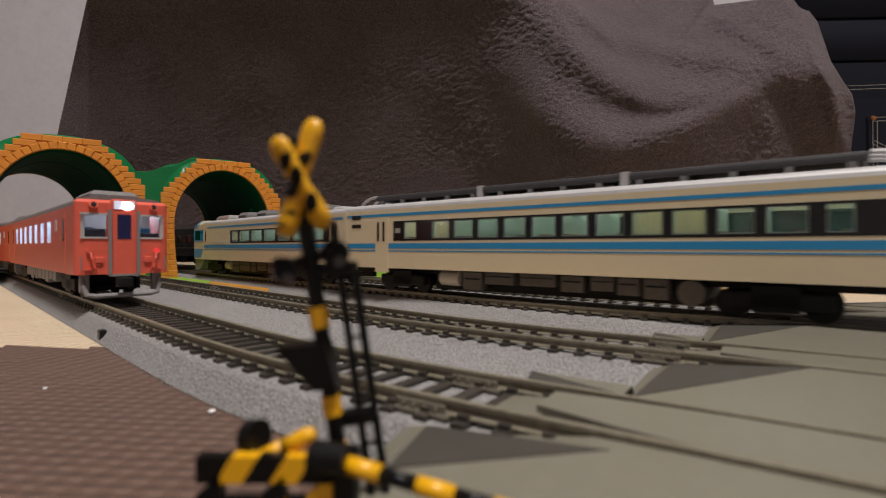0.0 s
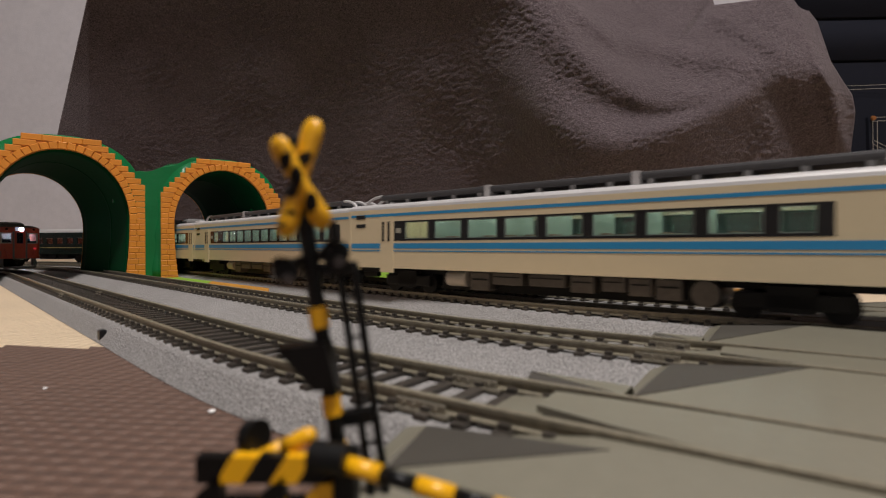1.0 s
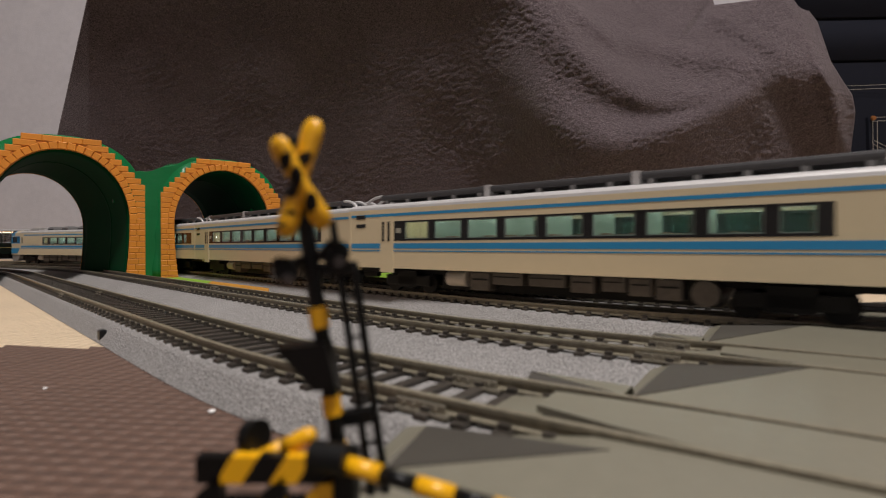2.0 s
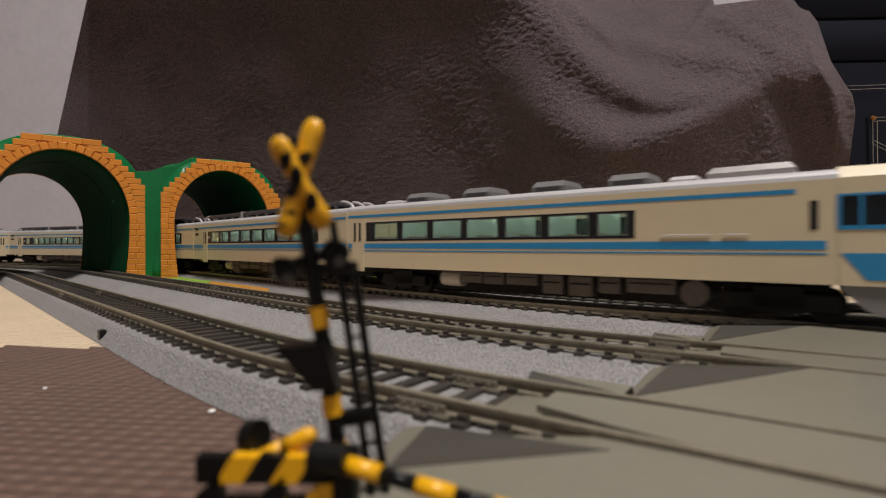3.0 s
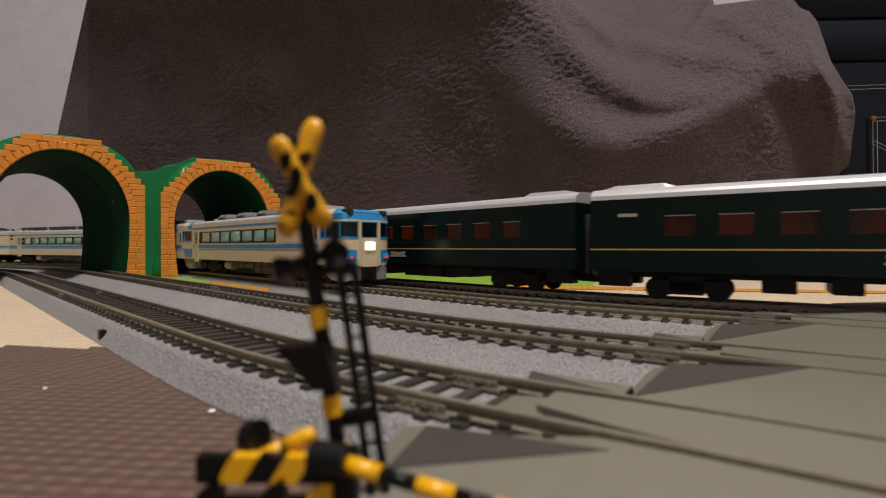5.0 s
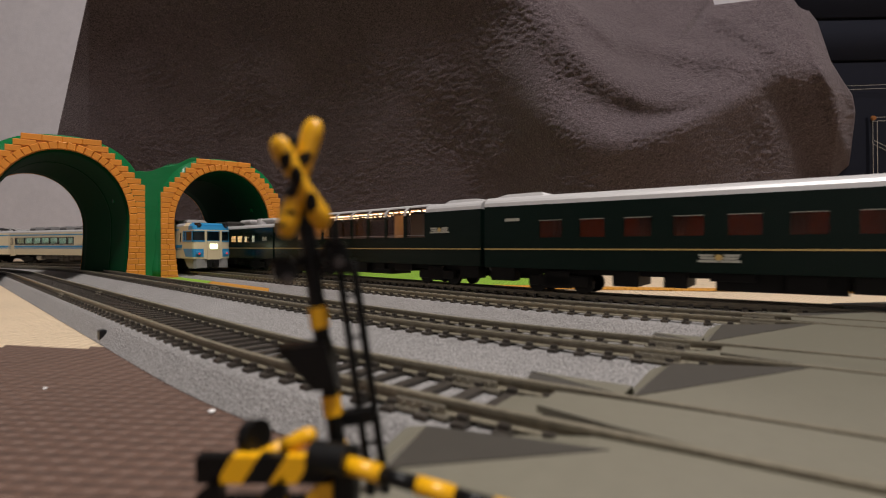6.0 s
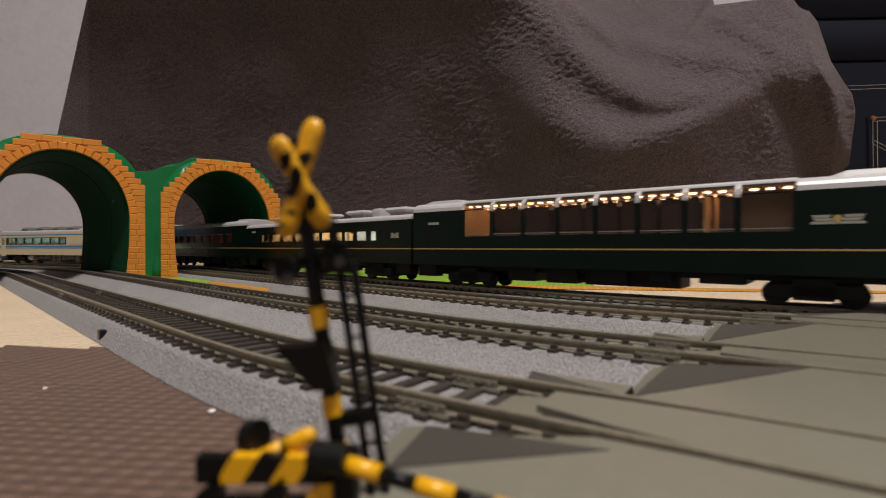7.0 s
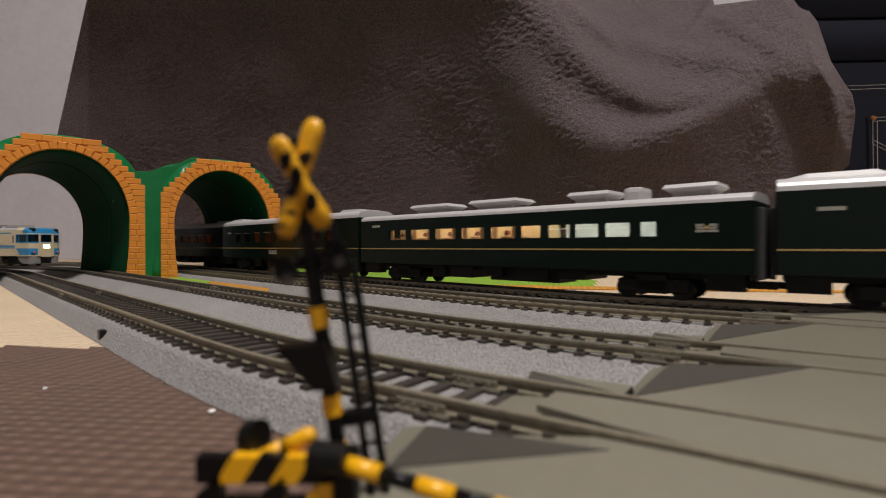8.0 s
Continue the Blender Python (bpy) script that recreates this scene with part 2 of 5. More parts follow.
def centre_line(off):
    p = PLAN
    d = np.array([math.cos(p["a"]), -math.sin(p["a"])])
    n = np.array([math.sin(p["a"]), math.cos(p["a"])])
    P0 = np.array([p["x0"], p["y0"]]) + n * off
    st = P0 + np.outer(np.linspace(-p["s2"], p["s1"], 60), d)
    r = p["r1"] - off
    th = np.linspace(0, p["t1"], 40)[1:]
    arc = P0 + d * p["s1"] + n * r + r * (np.outer(np.sin(th), d) - np.outer(np.cos(th), n))
    de = math.cos(p["t1"]) * d + math.sin(p["t1"]) * n
    end = arc[-1] + np.outer(np.linspace(0, 1.6, 80)[1:], de)
    r2 = p["r2"] + off
    th = np.linspace(0, p["t2"], 40)[1:]
    far = P0 - d * p["s2"] - n * r2 + r2 * (-np.outer(np.sin(th), d) + np.outer(np.cos(th), n))
    db = -math.cos(p["t2"]) * d - math.sin(p["t2"]) * n
    fend = far[-1] + np.outer(np.linspace(0, 2.2, 80)[1:], db)
    P = np.vstack([fend[::-1], far[::-1], st, arc, end])
    s = np.r_[0, np.cumsum(np.hypot(*np.diff(P, axis=0).T))]
    s = s - s[np.argmin(np.hypot(*(P - P0).T))]
    return s, P


LINES = [centre_line(o) for o in OFF]


def on_track(k, s):
    S, P = LINES[k]
    return np.array([np.interp(s, S, P[:, 0]), np.interp(s, S, P[:, 1])])


def heading(k, s):
    v = on_track(k, s + 0.004) - on_track(k, s - 0.004)
    return v / np.hypot(*v)


# ---- room ----
def flat(name, x0, x1, y0, y1, z0, z1, material, label, category):
    return tagged(link(name, B(x0, x1, y0, y1, z0, z1), material), label, category, kind="structure")


flat("floor", -3.4, 3.4, -2.2, 2.2, -0.06, -0.012, M_FLOOR, "wooden room floor under the foam mats, darkened to bounce less light", "floor")
flat("wall_north", -3.4, 3.4, 1.42, 1.5, -0.012, 2.4, M_WALL, "off-white wallpapered wall behind the layout", "wall")
flat("wall_west", -3.48, -3.4, -2.2, 1.5, -0.012, 2.4, M_WALL, "off-white wallpapered side wall", "wall")
flat("wall_east", 3.4, 3.48, -2.2, 1.5, -0.012, 2.4, M_WALL, "off-white wallpapered side wall", "wall")
flat("wall_south", -3.4, 3.4, -2.28, -2.2, -0.012, 2.4, M_WALL, "off-white wallpapered wall behind the camera", "wall")
flat("ceiling", -3.48, 3.48, -2.28, 1.5, 2.4, 2.46, M_CEIL, "white painted room ceiling", "ceiling")


def ceiling_light():
    t = thing("ceiling_light", "round white flush ceiling light", "ceiling light")
    bm = cyl(bmesh.new(), (0.18, -0.42, 2.4), (0.18, -0.42, 2.33), 0.30, 0.29, 48)
    part("housing", bm, M_WHITE, t)


ceiling_light()


# ---- foam mats ----
TILE = 0.30
MAT_TURN = radians(-12)
MAT_AT = (-0.14, 0.174)


def mat_point(u, v):
    c, s = math.cos(MAT_TURN), math.sin(MAT_TURN)
    return (MAT_AT[0] + u * c - v * s, MAT_AT[1] + u * s + v * c)


def puzzle_tile(ix, iy, material, label, v1=None):
    """a foam tile with interlocking tongues along its edges"""
    u0, v0 = (0.06 if iy < 1 else -0.081) + (ix - 1) * TILE, iy * TILE
    pts = []
    n = 5

    def edge(ax, ay, bx, by, sign):
        a, b = np.array([ax, ay]), np.array([bx, by])
        ln = np.hypot(*(b - a))
        d = (b - a) / ln
        nn = np.array([d[1], -d[0]])
        w = ln / n
        for i in range(n):
            o = a + d * (w * i)
            pts.append(o)
            h = 0.0042 * (sign if i % 2 else -sign)
            for u, v in ((0.30, 0.0), (0.24, 0.9), (0.30, 1.0), (0.70, 1.0), (0.76, 0.9), (0.70, 0.0)):
                pts.append(o + d * (w * u) + nn * (h * v))
    edge(u0, v0, u0 + TILE, v0, 1)
    edge(u0 + TILE, v0, u0 + TILE, v0 + TILE, 1)
    edge(u0 + TILE, v0 + TILE, u0, v0 + TILE, -1)
    edge(u0, v0 + TILE, u0, v0, -1)
    bm = bmesh.new()
    pts = [mat_point(*p) for p in pts]
    top = [bm.verts.new((p[0], p[1], 0.0)) for p in pts]
    bot = [bm.verts.new((p[0], p[1], -0.011)) for p in pts]
    bm.faces.new(top)
    bm.faces.new(bot[::-1])
    for i in range(len(pts)):
        j = (i + 1) % len(pts)
        bm.faces.new((top[j], top[i], bot[i], bot[j]))
    return tagged(link("foam_mat", bm, material), label, "foam mat", "interlocking foam floor mats")


def mats():
    for iy in range(-3, 4):
        for ix in range(-9, 9):
            if not -4 <= ix < 6:
                ends = [mat_point(ix * TILE + a, iy * TILE + b) for a in (-0.45, 0.15) for b in (0, TILE)]
                if max(abs(p[0]) for p in ends) > 3.35 or max(p[1] for p in ends) > 1.38:
                    continue
            if iy < 0:
                m, c = M_BROWN, "brown"
            elif iy == 0:
                m, c = (M_BEIGE, "beige")
            else:
                m, c = (M_GREENMAT, "lime green") if ix in (0, 1) and iy == 1 else (M_BEIGE, "beige")
            puzzle_tile(ix, iy, m, f"{c} interlocking foam mat with raised grain")
    # a loose orange edging strip that lies along the joint of two rows
    bm = bmesh.new()
    a = [mat_point(*p) for p in ((-0.20, 0.262), (0.02, 0.272), (0.50, 0.293), (0.50, 0.299), (-0.20, 0.299))]
    loft(bm, [[(x, y, 0.0004) for x, y in a], [(x, y, 0.0016) for x, y in a]])
    tagged(link("edging_strip", bm, M_ORANGEMAT), "orange foam edging strip along the mat joint", "edging strip")


mats()


# ---- tracks ----
def sweep(bm, k, s0, s1, step, prof):
    secs = []
    n = max(2, int((s1 - s0) / step))
    for i in range(n + 1):
        s = s0 + (s1 - s0) * i / n
        p, h = on_track(k, s), heading(k, s)
        secs.append([(p[0] - h[1] * y, p[1] + h[0] * y, z) for y, z in prof])
    return loft(bm, secs)


SLEEPER_ME = {}
BED = ((0.0190, 0.0270), (0.0270, 0.0170), (0.0205, 0.0240), (0.0240, 0.0210))


def track(k, s0, s1, label, far0, far1):
    t = thing("railway_track", label, "model track", "parallel model railway tracks")
    near, far = BED[k]
    bed = [(-near, 0.0002), (far, 0.0002), (0.0142, 0.0058), (0.0130, 0.0066), (-0.0130, 0.0066), (-0.0142, 0.0058)]
    part("roadbed", sweep(bmesh.new(), k, far0, far1, 0.012, bed), M_BALLAST, t, "grey moulded ballast roadbed")
    for sg in (-1, 1):
        c = sg * 0.00895
        foot = [(c - 0.0011, 0.0074), (c + 0.0011, 0.0074), (c + 0.0011, 0.0078), (c + 0.0004, 0.0081), (c + 0.0004, 0.0091), (c + 0.0007, 0.0093), (c + 0.0007, RAIL_Z), (c - 0.0007, RAIL_Z), (c - 0.0007, 0.0093), (c - 0.0004, 0.0091), (c - 0.0004, 0.0081), (c - 0.0011, 0.0078)]
        part("rail", sweep(bmesh.new(), k, far0, far1, 0.010, foot), M_RAIL, t, "weathered bronze-coloured metal rail")
    if not SLEEPER_ME:
        bm = box(bmesh.new(), -0.00130, 0.00130, -0.0127, 0.0127, 0.0060, 0.0075)
        for sg in (-1, 1):
            for q in (-1, 1):
                c = sg * 0.00895 + q * 0.0017
                box(bm, -0.0009, 0.0009, c - 0.0006, c + 0.0006, 0.0075, 0.0085)
        me = bpy.data.meshes.new("sleeper")
        bm.to_mesh(me)
        bm.free()
        me.materials.append(M_SLEEPER)
        SLEEPER_ME["m"] = me
    s = s0 + 0.003
    while s < s1:
        p, h = on_track(k, s), heading(k, s)
        ob = new("sleeper", SLEEPER_ME["m"])
        ob.parent = t
        ob.matrix_basis = pose(p[0], p[1], 0, 0, 0, math.degrees(math.atan2(h[1], h[0])))
        s += 0.0072
    # the stretches out to both ends carry joined sleepers
    bm = bmesh.new()
    for a, b in ((far0, s0 - 0.004), (s + 0.0001, far1)):
        while a < b:
            p, h = on_track(k, a), heading(k, a)
            c = lambda u, v, z: bm.verts.new((p[0] + h[0] * u - h[1] * v, p[1] + h[1] * u + h[0] * v, z))
            low = [c(u, v, 0.0060) for u, v in ((-0.0013, -0.0127), (0.0013, -0.0127), (0.0013, 0.0127), (-0.0013, 0.0127))]
            up = [c(u, v, 0.0075) for u, v in ((-0.0013, -0.0127), (0.0013, -0.0127), (0.0013, 0.0127), (-0.0013, 0.0127))]
            bm.faces.new(up)
            for i in range(4):
                bm.faces.new((low[i], low[(i + 1) % 4], up[(i + 1) % 4], up[i]))
            a += 0.0072
    tagged(part("sleeper_run", bm, M_SLEEPER, t), kind="stuff")
    return t


def joint_notch(k, s, lat):
    p, h = on_track(k, s), heading(k, s)
    ob = part("joint_notch", B(-0.0022, 0.0022, -0.0012, 0.0012, 0.0006, 0.0046, 0.0006), M_BLACK, None, "")
    ob.matrix_basis = pose(p[0] - h[1] * lat, p[1] + h[0] * lat, 0, 0, 0, math.degrees(math.atan2(h[1], h[0])))
    return ob


def rail_joiner(t, k, s):
    """folded metal joiners that clasp the foot of both rails, with raised bolts"""
    p, h = on_track(k, s), heading(k, s)
    for sg in (-1, 1):
        c = sg * 0.00895
        bm = bmesh.new()
        for q in (-1, 1):
            a, b = sorted((c + q * 0.00085, c + q * 0.00165))
            box(bm, -0.0052, 0.0052, a, b, 0.0074, 0.0091, 0.0002)
            for x in (-0.0034, -0.0012, 0.0012, 0.0034):
                cyl(bm, (x, c + q * 0.0016, 0.0083), (x, c + q * 0.0021, 0.0083), 0.00045, None, 8)
        box(bm, -0.0062, 0.0062, c - 0.0024, c + 0.0024, 0.0070, 0.0077, 0.0002)
        ob = part("rail_joiner", bm, M_JOINER, t, "dull metal rail joiner with bolts")
        ob.matrix_basis = pose(p[0], p[1], 0, 0, 0, math.degrees(math.atan2(h[1], h[0])))


SPAN = [(-0.85, 0.42), (-1.1, 0.5), (-1.3, 0.6), (-1.3, 0.7)]
REACH = [(-2.62, 0.60), (-3.15, 0.65), (-2.60, 1.45), (-2.30, 1.60)]
for k in range(4):
    made = track(k, *SPAN[k], "grey-ballasted model railway track with dark sleepers", *REACH[k])
    for js in ((-0.128, 0.1595), (-0.115, 0.1745), (-0.110, 0.1800), (-0.105, 0.1860))[k]:
        rail_joiner(made, k, js)
    if k == 0:
        joint_notch(0, 0.004, -0.0172).parent = made


def raised_edge(material, label, near, far, z):
    """a thin mat strip between two roadbeds, raised to show from the camera; near and far: stretches along the two
    tracks
    """
    ring = [at(1, u, 0.0160, 0) for u in np.linspace(*near, 8)] + [at(2, u, -0.0172, 0) for u in np.linspace(*far, 8)[::-1]]
    bm = loft(bmesh.new(), [[(x, y, 0.0003) for x, y, _ in ring], [(x, y, z) for x, y, _ in ring]])
    tagged(link("mat_edge", bm, material), label, "foam mat", "mat edges between the tracks")


def at(k, s, lat, z):
    p, h = on_track(k, s), heading(k, s)
    return (p[0] - h[1] * lat, p[1] + h[0] * lat, z)


raised_edge(M_GREENMAT, "lime green foam mat strip between the tracks, raised to fit the view", (-0.420, -0.170), (-0.440, -0.255), 0.0034)
raised_edge(M_ORANGEMAT, "orange foam mat strip between the tracks, raised to fit the view", (-0.168, -0.060), (-0.253, -0.140), 0.0034)

# ---- trains ----
HALF = 0.0185


def side_shell(t, name, mlow, x0, x1, z_bot, z_w0, z_w1, z_top, wins, mband, glassm, margin=(0.003, 0.003), framed=False, inset=0.0007):
    """both long sides: panels below and above the window strip, pillars between the windows, panes set back"""
    for sg in (-1, 1):
        ya, yb = sorted((sg * (HALF - 0.0009), sg * HALF))
        bm = B(x0, x1, ya, yb, z_bot, z_w0)
        box(bm, x0, x1, ya, yb, z_w1, z_top)
        w = sorted(wins)
        if w:
            if w[0][0] > x0:
                box(bm, x0, w[0][0] - margin[0], ya, yb, z_w0, z_w1)
            if w[-1][1] < x1:
                box(bm, w[-1][1] + margin[1], x1, ya, yb, z_w0, z_w1)
        else:
            box(bm, x0, x1, ya, yb, z_w0, z_w1)
        part(name, bm, mlow, t)
        if w:
            edges = [w[0][0] - margin[0]] + [v for a in w for v in a] + [w[-1][1] + margin[1]]
            for a, b in zip(edges[::2], edges[1::2]):
                if b - a > 0.0002:
                    part("window_pillar", B(a, b, ya, yb, z_w0, z_w1), mband, t)
            for a, b in w:
                yc = sg * (HALF - inset)
                pane = part("pane", B(a, b, min(yc, yc - sg * 0.0003), max(yc, yc - sg * 0.0003), z_w0, z_w1), glassm, t)
                pane.visible_shadow = False
                if framed:
                    fy = sorted((yc, yc + sg * 0.00045))
                    fb = bmesh.new()
                    for xa, xb, za, zb in ((a + 0.0001, b - 0.0001, z_w0 + 0.0008, z_w0 + 0.0012), (a + 0.0001, b - 0.0001, z_w1 - 0.0009, z_w1 - 0.0005), (a + 0.0001, a + 0.0005, z_w0 + 0.0012, z_w1 - 0.0009), (b - 0.0005, b - 0.0001, z_w0 + 0.0012, z_w1 - 0.0009)):
                        box(fb, xa, xb, *fy, za, zb)
                    part("window_frame", fb, M_FRAME, pane)
            if framed:
                fy = sorted((sg * HALF, sg * (HALF + 0.00010)))
                for za, zb in ((z_w0 - 0.0003, z_w0 + 0.0008), (z_w1 - 0.0005, z_w1 + 0.0003)):
                    part("window_seal", B(edges[0], edges[-1], *fy, za, zb), mband, t)


def roof(t, x0, x1, z_top, rise, material, name="roof"):
    prof = []
    for i in range(13):
        a = math.pi * i / 12
        c, s = math.cos(a), math.sin(a)
        prof.append((HALF * math.copysign(abs(c) ** 0.55, c), z_top + rise * abs(s) ** 0.8))
    secs = [[(x, y, z) for y, z in prof] for x in (x0, x1)]
    return part(name, loft(bmesh.new(), secs), material, t, smooth=False)


def bogie(t, x):
    b = part("bogie", box(box(B(x - 0.0165, x + 0.0165, -0.0140, -0.0115, 0.0040, 0.0098, 0.0008), x - 0.0165, x + 0.0165, 0.0115, 0.0140, 0.0040, 0.0098, 0.0008), x - 0.007, x + 0.007, -0.0140, 0.0140, 0.0030, 0.0120), M_DARK, t)
    for dx in (-0.0131, 0.0131):
        bm = bmesh.new()
        for sg in (-1, 1):
            cyl(bm, (x + dx, sg * 0.0078, 0.0054), (x + dx, sg * 0.0104, 0.0054), 0.0054, 0.0054, 20)
        cyl(bm, (x + dx, -0.0078, 0.0054), (x + dx, 0.0078, 0.0054), 0.001, 0.001, 8)
        part("wheelset", bm, M_DARK, b)
    return b


BOG = 0.0875


def cooler(t, x, lx, wy, h, z, material, name="roof_cooler"):
    bm = bmesh.new()
    base = [(-lx / 2, -wy / 2), (lx / 2, -wy / 2), (lx / 2, wy / 2), (-lx / 2, wy / 2)]
    loft(bm, [[(x + a, b, z) for a, b in base], [(x + a, b, z + h * 0.6) for a, b in base], [(x + a * 0.86, b * 0.78, z + h) for a, b in base]])
    return part(name, bm, material, t)


def interior(t, x0, x1, wall_m, light_m, seats=True, z0=0.0145, zc=0.0425, curtains=(), curtain_m=None, middle=None, spots=False):
    part("saloon_floor", B(x0, x1, -HALF + 0.0025, HALF - 0.0025, z0, z0 + 0.001), M_UNDER, t)
    part("saloon_ceiling", B(x0, x1, -HALF + 0.003, HALF - 0.003, zc, zc + 0.0008), wall_m, t)
    for y in (-0.0095, 0.0095):
        if spots:
            bm = bmesh.new()
            for i in range(int((x1 - x0) / 0.0062)):
                cyl(bm, (x0 + 0.004 + i * 0.0062, y, zc - 0.0008), (x0 + 0.004 + i * 0.0062, y, zc - 0.0002), 0.0012, 0.0016, 8)
            part("spot_lights", bm, light_m, t, "row of small glowing ceiling spots")
            continue
        part("light_strip", B(x0, x1, y - 0.002, y + 0.002, zc - 0.0008, zc - 0.0002), light_m, t, "glowing saloon light strip")
    if middle:
        part("middle_wall", B(x0, x1, -0.0016, 0.0016, z0, zc - 0.001), middle, t)
    elif not seats:
        part("corridor_wall", B(x0, x1, 0.0040, 0.0050, z0, zc - 0.001), wall_m, t)
    if seats:
        x = x0 + 0.008
        bm = bmesh.new()
        while x < x1 - 0.008:
            for sg in (-1, 1):
                a, b = sorted((sg * 0.004, sg * 0.0145))
                box(bm, x, x + 0.0022, a, b, z0, z0 + 0.0165, 0.0005)
                box(bm, x, x + 0.0065, a, b, z0, z0 + 0.0070)
            x += 0.0118
        part("seat_row", bm, M_SEAT, t)
    for a, b in curtains:
        for sg in (-1, 1):
            bm = bmesh.new()
            n = max(4, int((b - a) / 0.0012))
            y = HALF - 0.0022
            ring = []
            for i in range(n + 1):
                ring.append((a + (b - a) * i / n, sg * (y + (0.0003 if i % 2 else -0.0003))))
            loft(bm, [[(x, yy, z0 + 0.012) for x, yy in ring] + [(x, yy - sg * 0.0003, z0 + 0.012) for x, yy in ring[::-1]], [(x, yy, zc - 0.002) for x, yy in ring] + [(x, yy - sg * 0.0003, zc - 0.002) for x, yy in ring[::-1]]])
            part("curtain", bm, curtain_m, t)


def white_car(kind, label):
    """kind: 'narrow' or 'wide' (coaches with a long dark roof rack), 'cab' (cab at +x), 'cabrev' (cab at -x)"""
    t = thing("passenger_car", label, "train car", "cream express train")
    L = 0.1310
    cab = kind in ("cab", "cabrev")
    f = -1 if kind == "cabrev" else 1
    xa, xb = -L, (L - 0.0275 if cab else L)

    def X(a, b):
        return sorted((f * a, f * b))
    if cab:
        wins = [X(-0.106 + i * 0.0221, -0.106 + i * 0.0221 + (0.0184 if i < 6 else 0.012)) for i in range(7)]
    elif kind == "narrow":
        wins = [(-0.0815, -0.0725)] + [(-0.0615 + i * 0.0147, -0.0615 + i * 0.0147 + 0.0116) for i in range(11)] + [(0.1015, 0.1085)]
    else:
        wins = [(-0.0850 + i * 0.0212, -0.0850 + i * 0.0212 + (0.0169 if i < 8 else 0.0100)) for i in range(9)]
    x0, x1 = X(xa, xb)
    side_shell(t, "side", M_CREAM, x0, x1, 0.0134, 0.0290, 0.0393, 0.0466, wins, M_BAND, M_GLASS, (0.0072, 0.003) if kind == "cab" else (0.003, 0.0072) if cab else (0.0082, 0.0125 if kind == "narrow" else 0.0045), True)
    for e in (x0, x1):
        part("end_wall", B(e - 0.0005, e + 0.0005, -HALF + 0.001, HALF - 0.001, 0.0134, 0.0466), M_CREAM, t)
    roof(t, x0, x1, 0.0466, 0.0040, M_SILVER)
    for sg in (-1, 1):
        for za, zb, e in ((0.0244, 0.0273, 1), (0.0228, 0.0234, 1), (0.0425, 0.0440, 0)):
            ya, yb = sorted((sg * HALF, sg * (HALF + 0.00012)))
            a, b = x0, x1
            if cab and not e:
                a, b = X(xa, L - 0.0385)
            if cab and e:
                a, b = X(xa, L - 0.0305)
            part("stripe", B(a, b, ya, yb, za, zb), M_BLUE, t, "blue painted stripe")
        # panel joints and black vents by the car end
        ya, yb = sorted((sg * HALF, sg * (HALF + 0.00018)))
        for za, zb in () if cab else ((0.0415, 0.0438), (0.0365, 0.0386)):
            part("vent", B(*X(-0.1245, -0.1165), ya, yb, za, zb), M_BAND, t)
        if not cab:
            part("mark", B(wins[0][0] - 0.0066, wins[0][0] - 0.0030, ya, yb, 0.0330, 0.0356), M_EMBLEM, t, "small pale maker's mark bar")
        else:
            for a, b in ((0.0510, 0.0680), (0.0715, 0.0795)):
                part("hand_rail", tube(bmesh.new(), [(f * a, sg * (HALF + 0.0004), 0.0296), (f * b, sg * (HALF + 0.0004), 0.0296)], 0.00022, 6), M_SILVER, t)
            part("crew_door_window", B(*X(0.0962, 0.0984), ya, yb, 0.0308, 0.0400), M_BAND, t)
        part("end_trim", B(*X(-0.1312, -0.1290), ya, yb, 0.0136, 0.0465), M_CREAM, t)
    shades = [wins[1], wins[8], wins[9]] if kind == "narrow" else [wins[0]] if kind == "wide" else []
    interior(t, x0 + 0.004, x1 - 0.004, M_INNER, M_CEILLIT, curtains=[(a + 0.0005, b - 0.0005) for a, b in shades], curtain_m=M_CURTAIN)
    for i, (a, b) in enumerate(wins):
        part("partition", B(b + 0.0002, b + 0.0012, -HALF + 0.003, HALF - 0.003, 0.0150, 0.0415), M_INNER, t)
    # entrance doors
    for dx in ([-0.0985]):
        dx = -0.1195 if cab else dx
        a, b = X(dx - 0.0055, dx + 0.0050)
        for sg in (-1, 1):
            ya, yb = sorted((sg * (HALF - 0.0002), sg * (HALF + 0.0003)))
            d = part("door", B(a, b, ya, yb, 0.0110, 0.0420), M_CREAM, t, "cream folding door")
            for q in (0.16, 0.58):
                c = a + (b - a) * q
                part("door_window", B(c, c + 0.0016, ya - 0.0002, yb + 0.0002, 0.0285, 0.0395), M_BAND, d)
    # underfloor equipment
    rng = random.Random(len(label))
    x = -0.058
    while x < 0.056:
        w = rng.uniform(0.008, 0.019)
        h = rng.uniform(0.0040, 0.0082)
        first = x < -0.055
        bm = B(x, x + w, -0.0155, 0.0155, 0.0134 - h - 0.0015, 0.0130, 0.0006)
        if first:
            part("fuel_tank", cyl(bmesh.new(), (x, -0.0125, 0.0092), (x + 0.012, -0.0125, 0.0092), 0.0040, None, 20), M_TANK, t, "pale rounded fuel tank")
            part("fuel_tank", cyl(bmesh.new(), (x, 0.0125, 0.0092), (x + 0.012, 0.0125, 0.0092), 0.0040, None, 20), M_TANK, t, "pale rounded fuel tank")
            w = 0.012
            bm.free()
        else:
            eq = part("equipment_box", bm, M_UNDER, t)
            rb = B(x + 0.001, x + w - 0.001, -0.0158, 0.0158, 0.0134 - h * 0.55, 0.0134 - h * 0.45)
            part("rib", rb, M_DARK, eq)
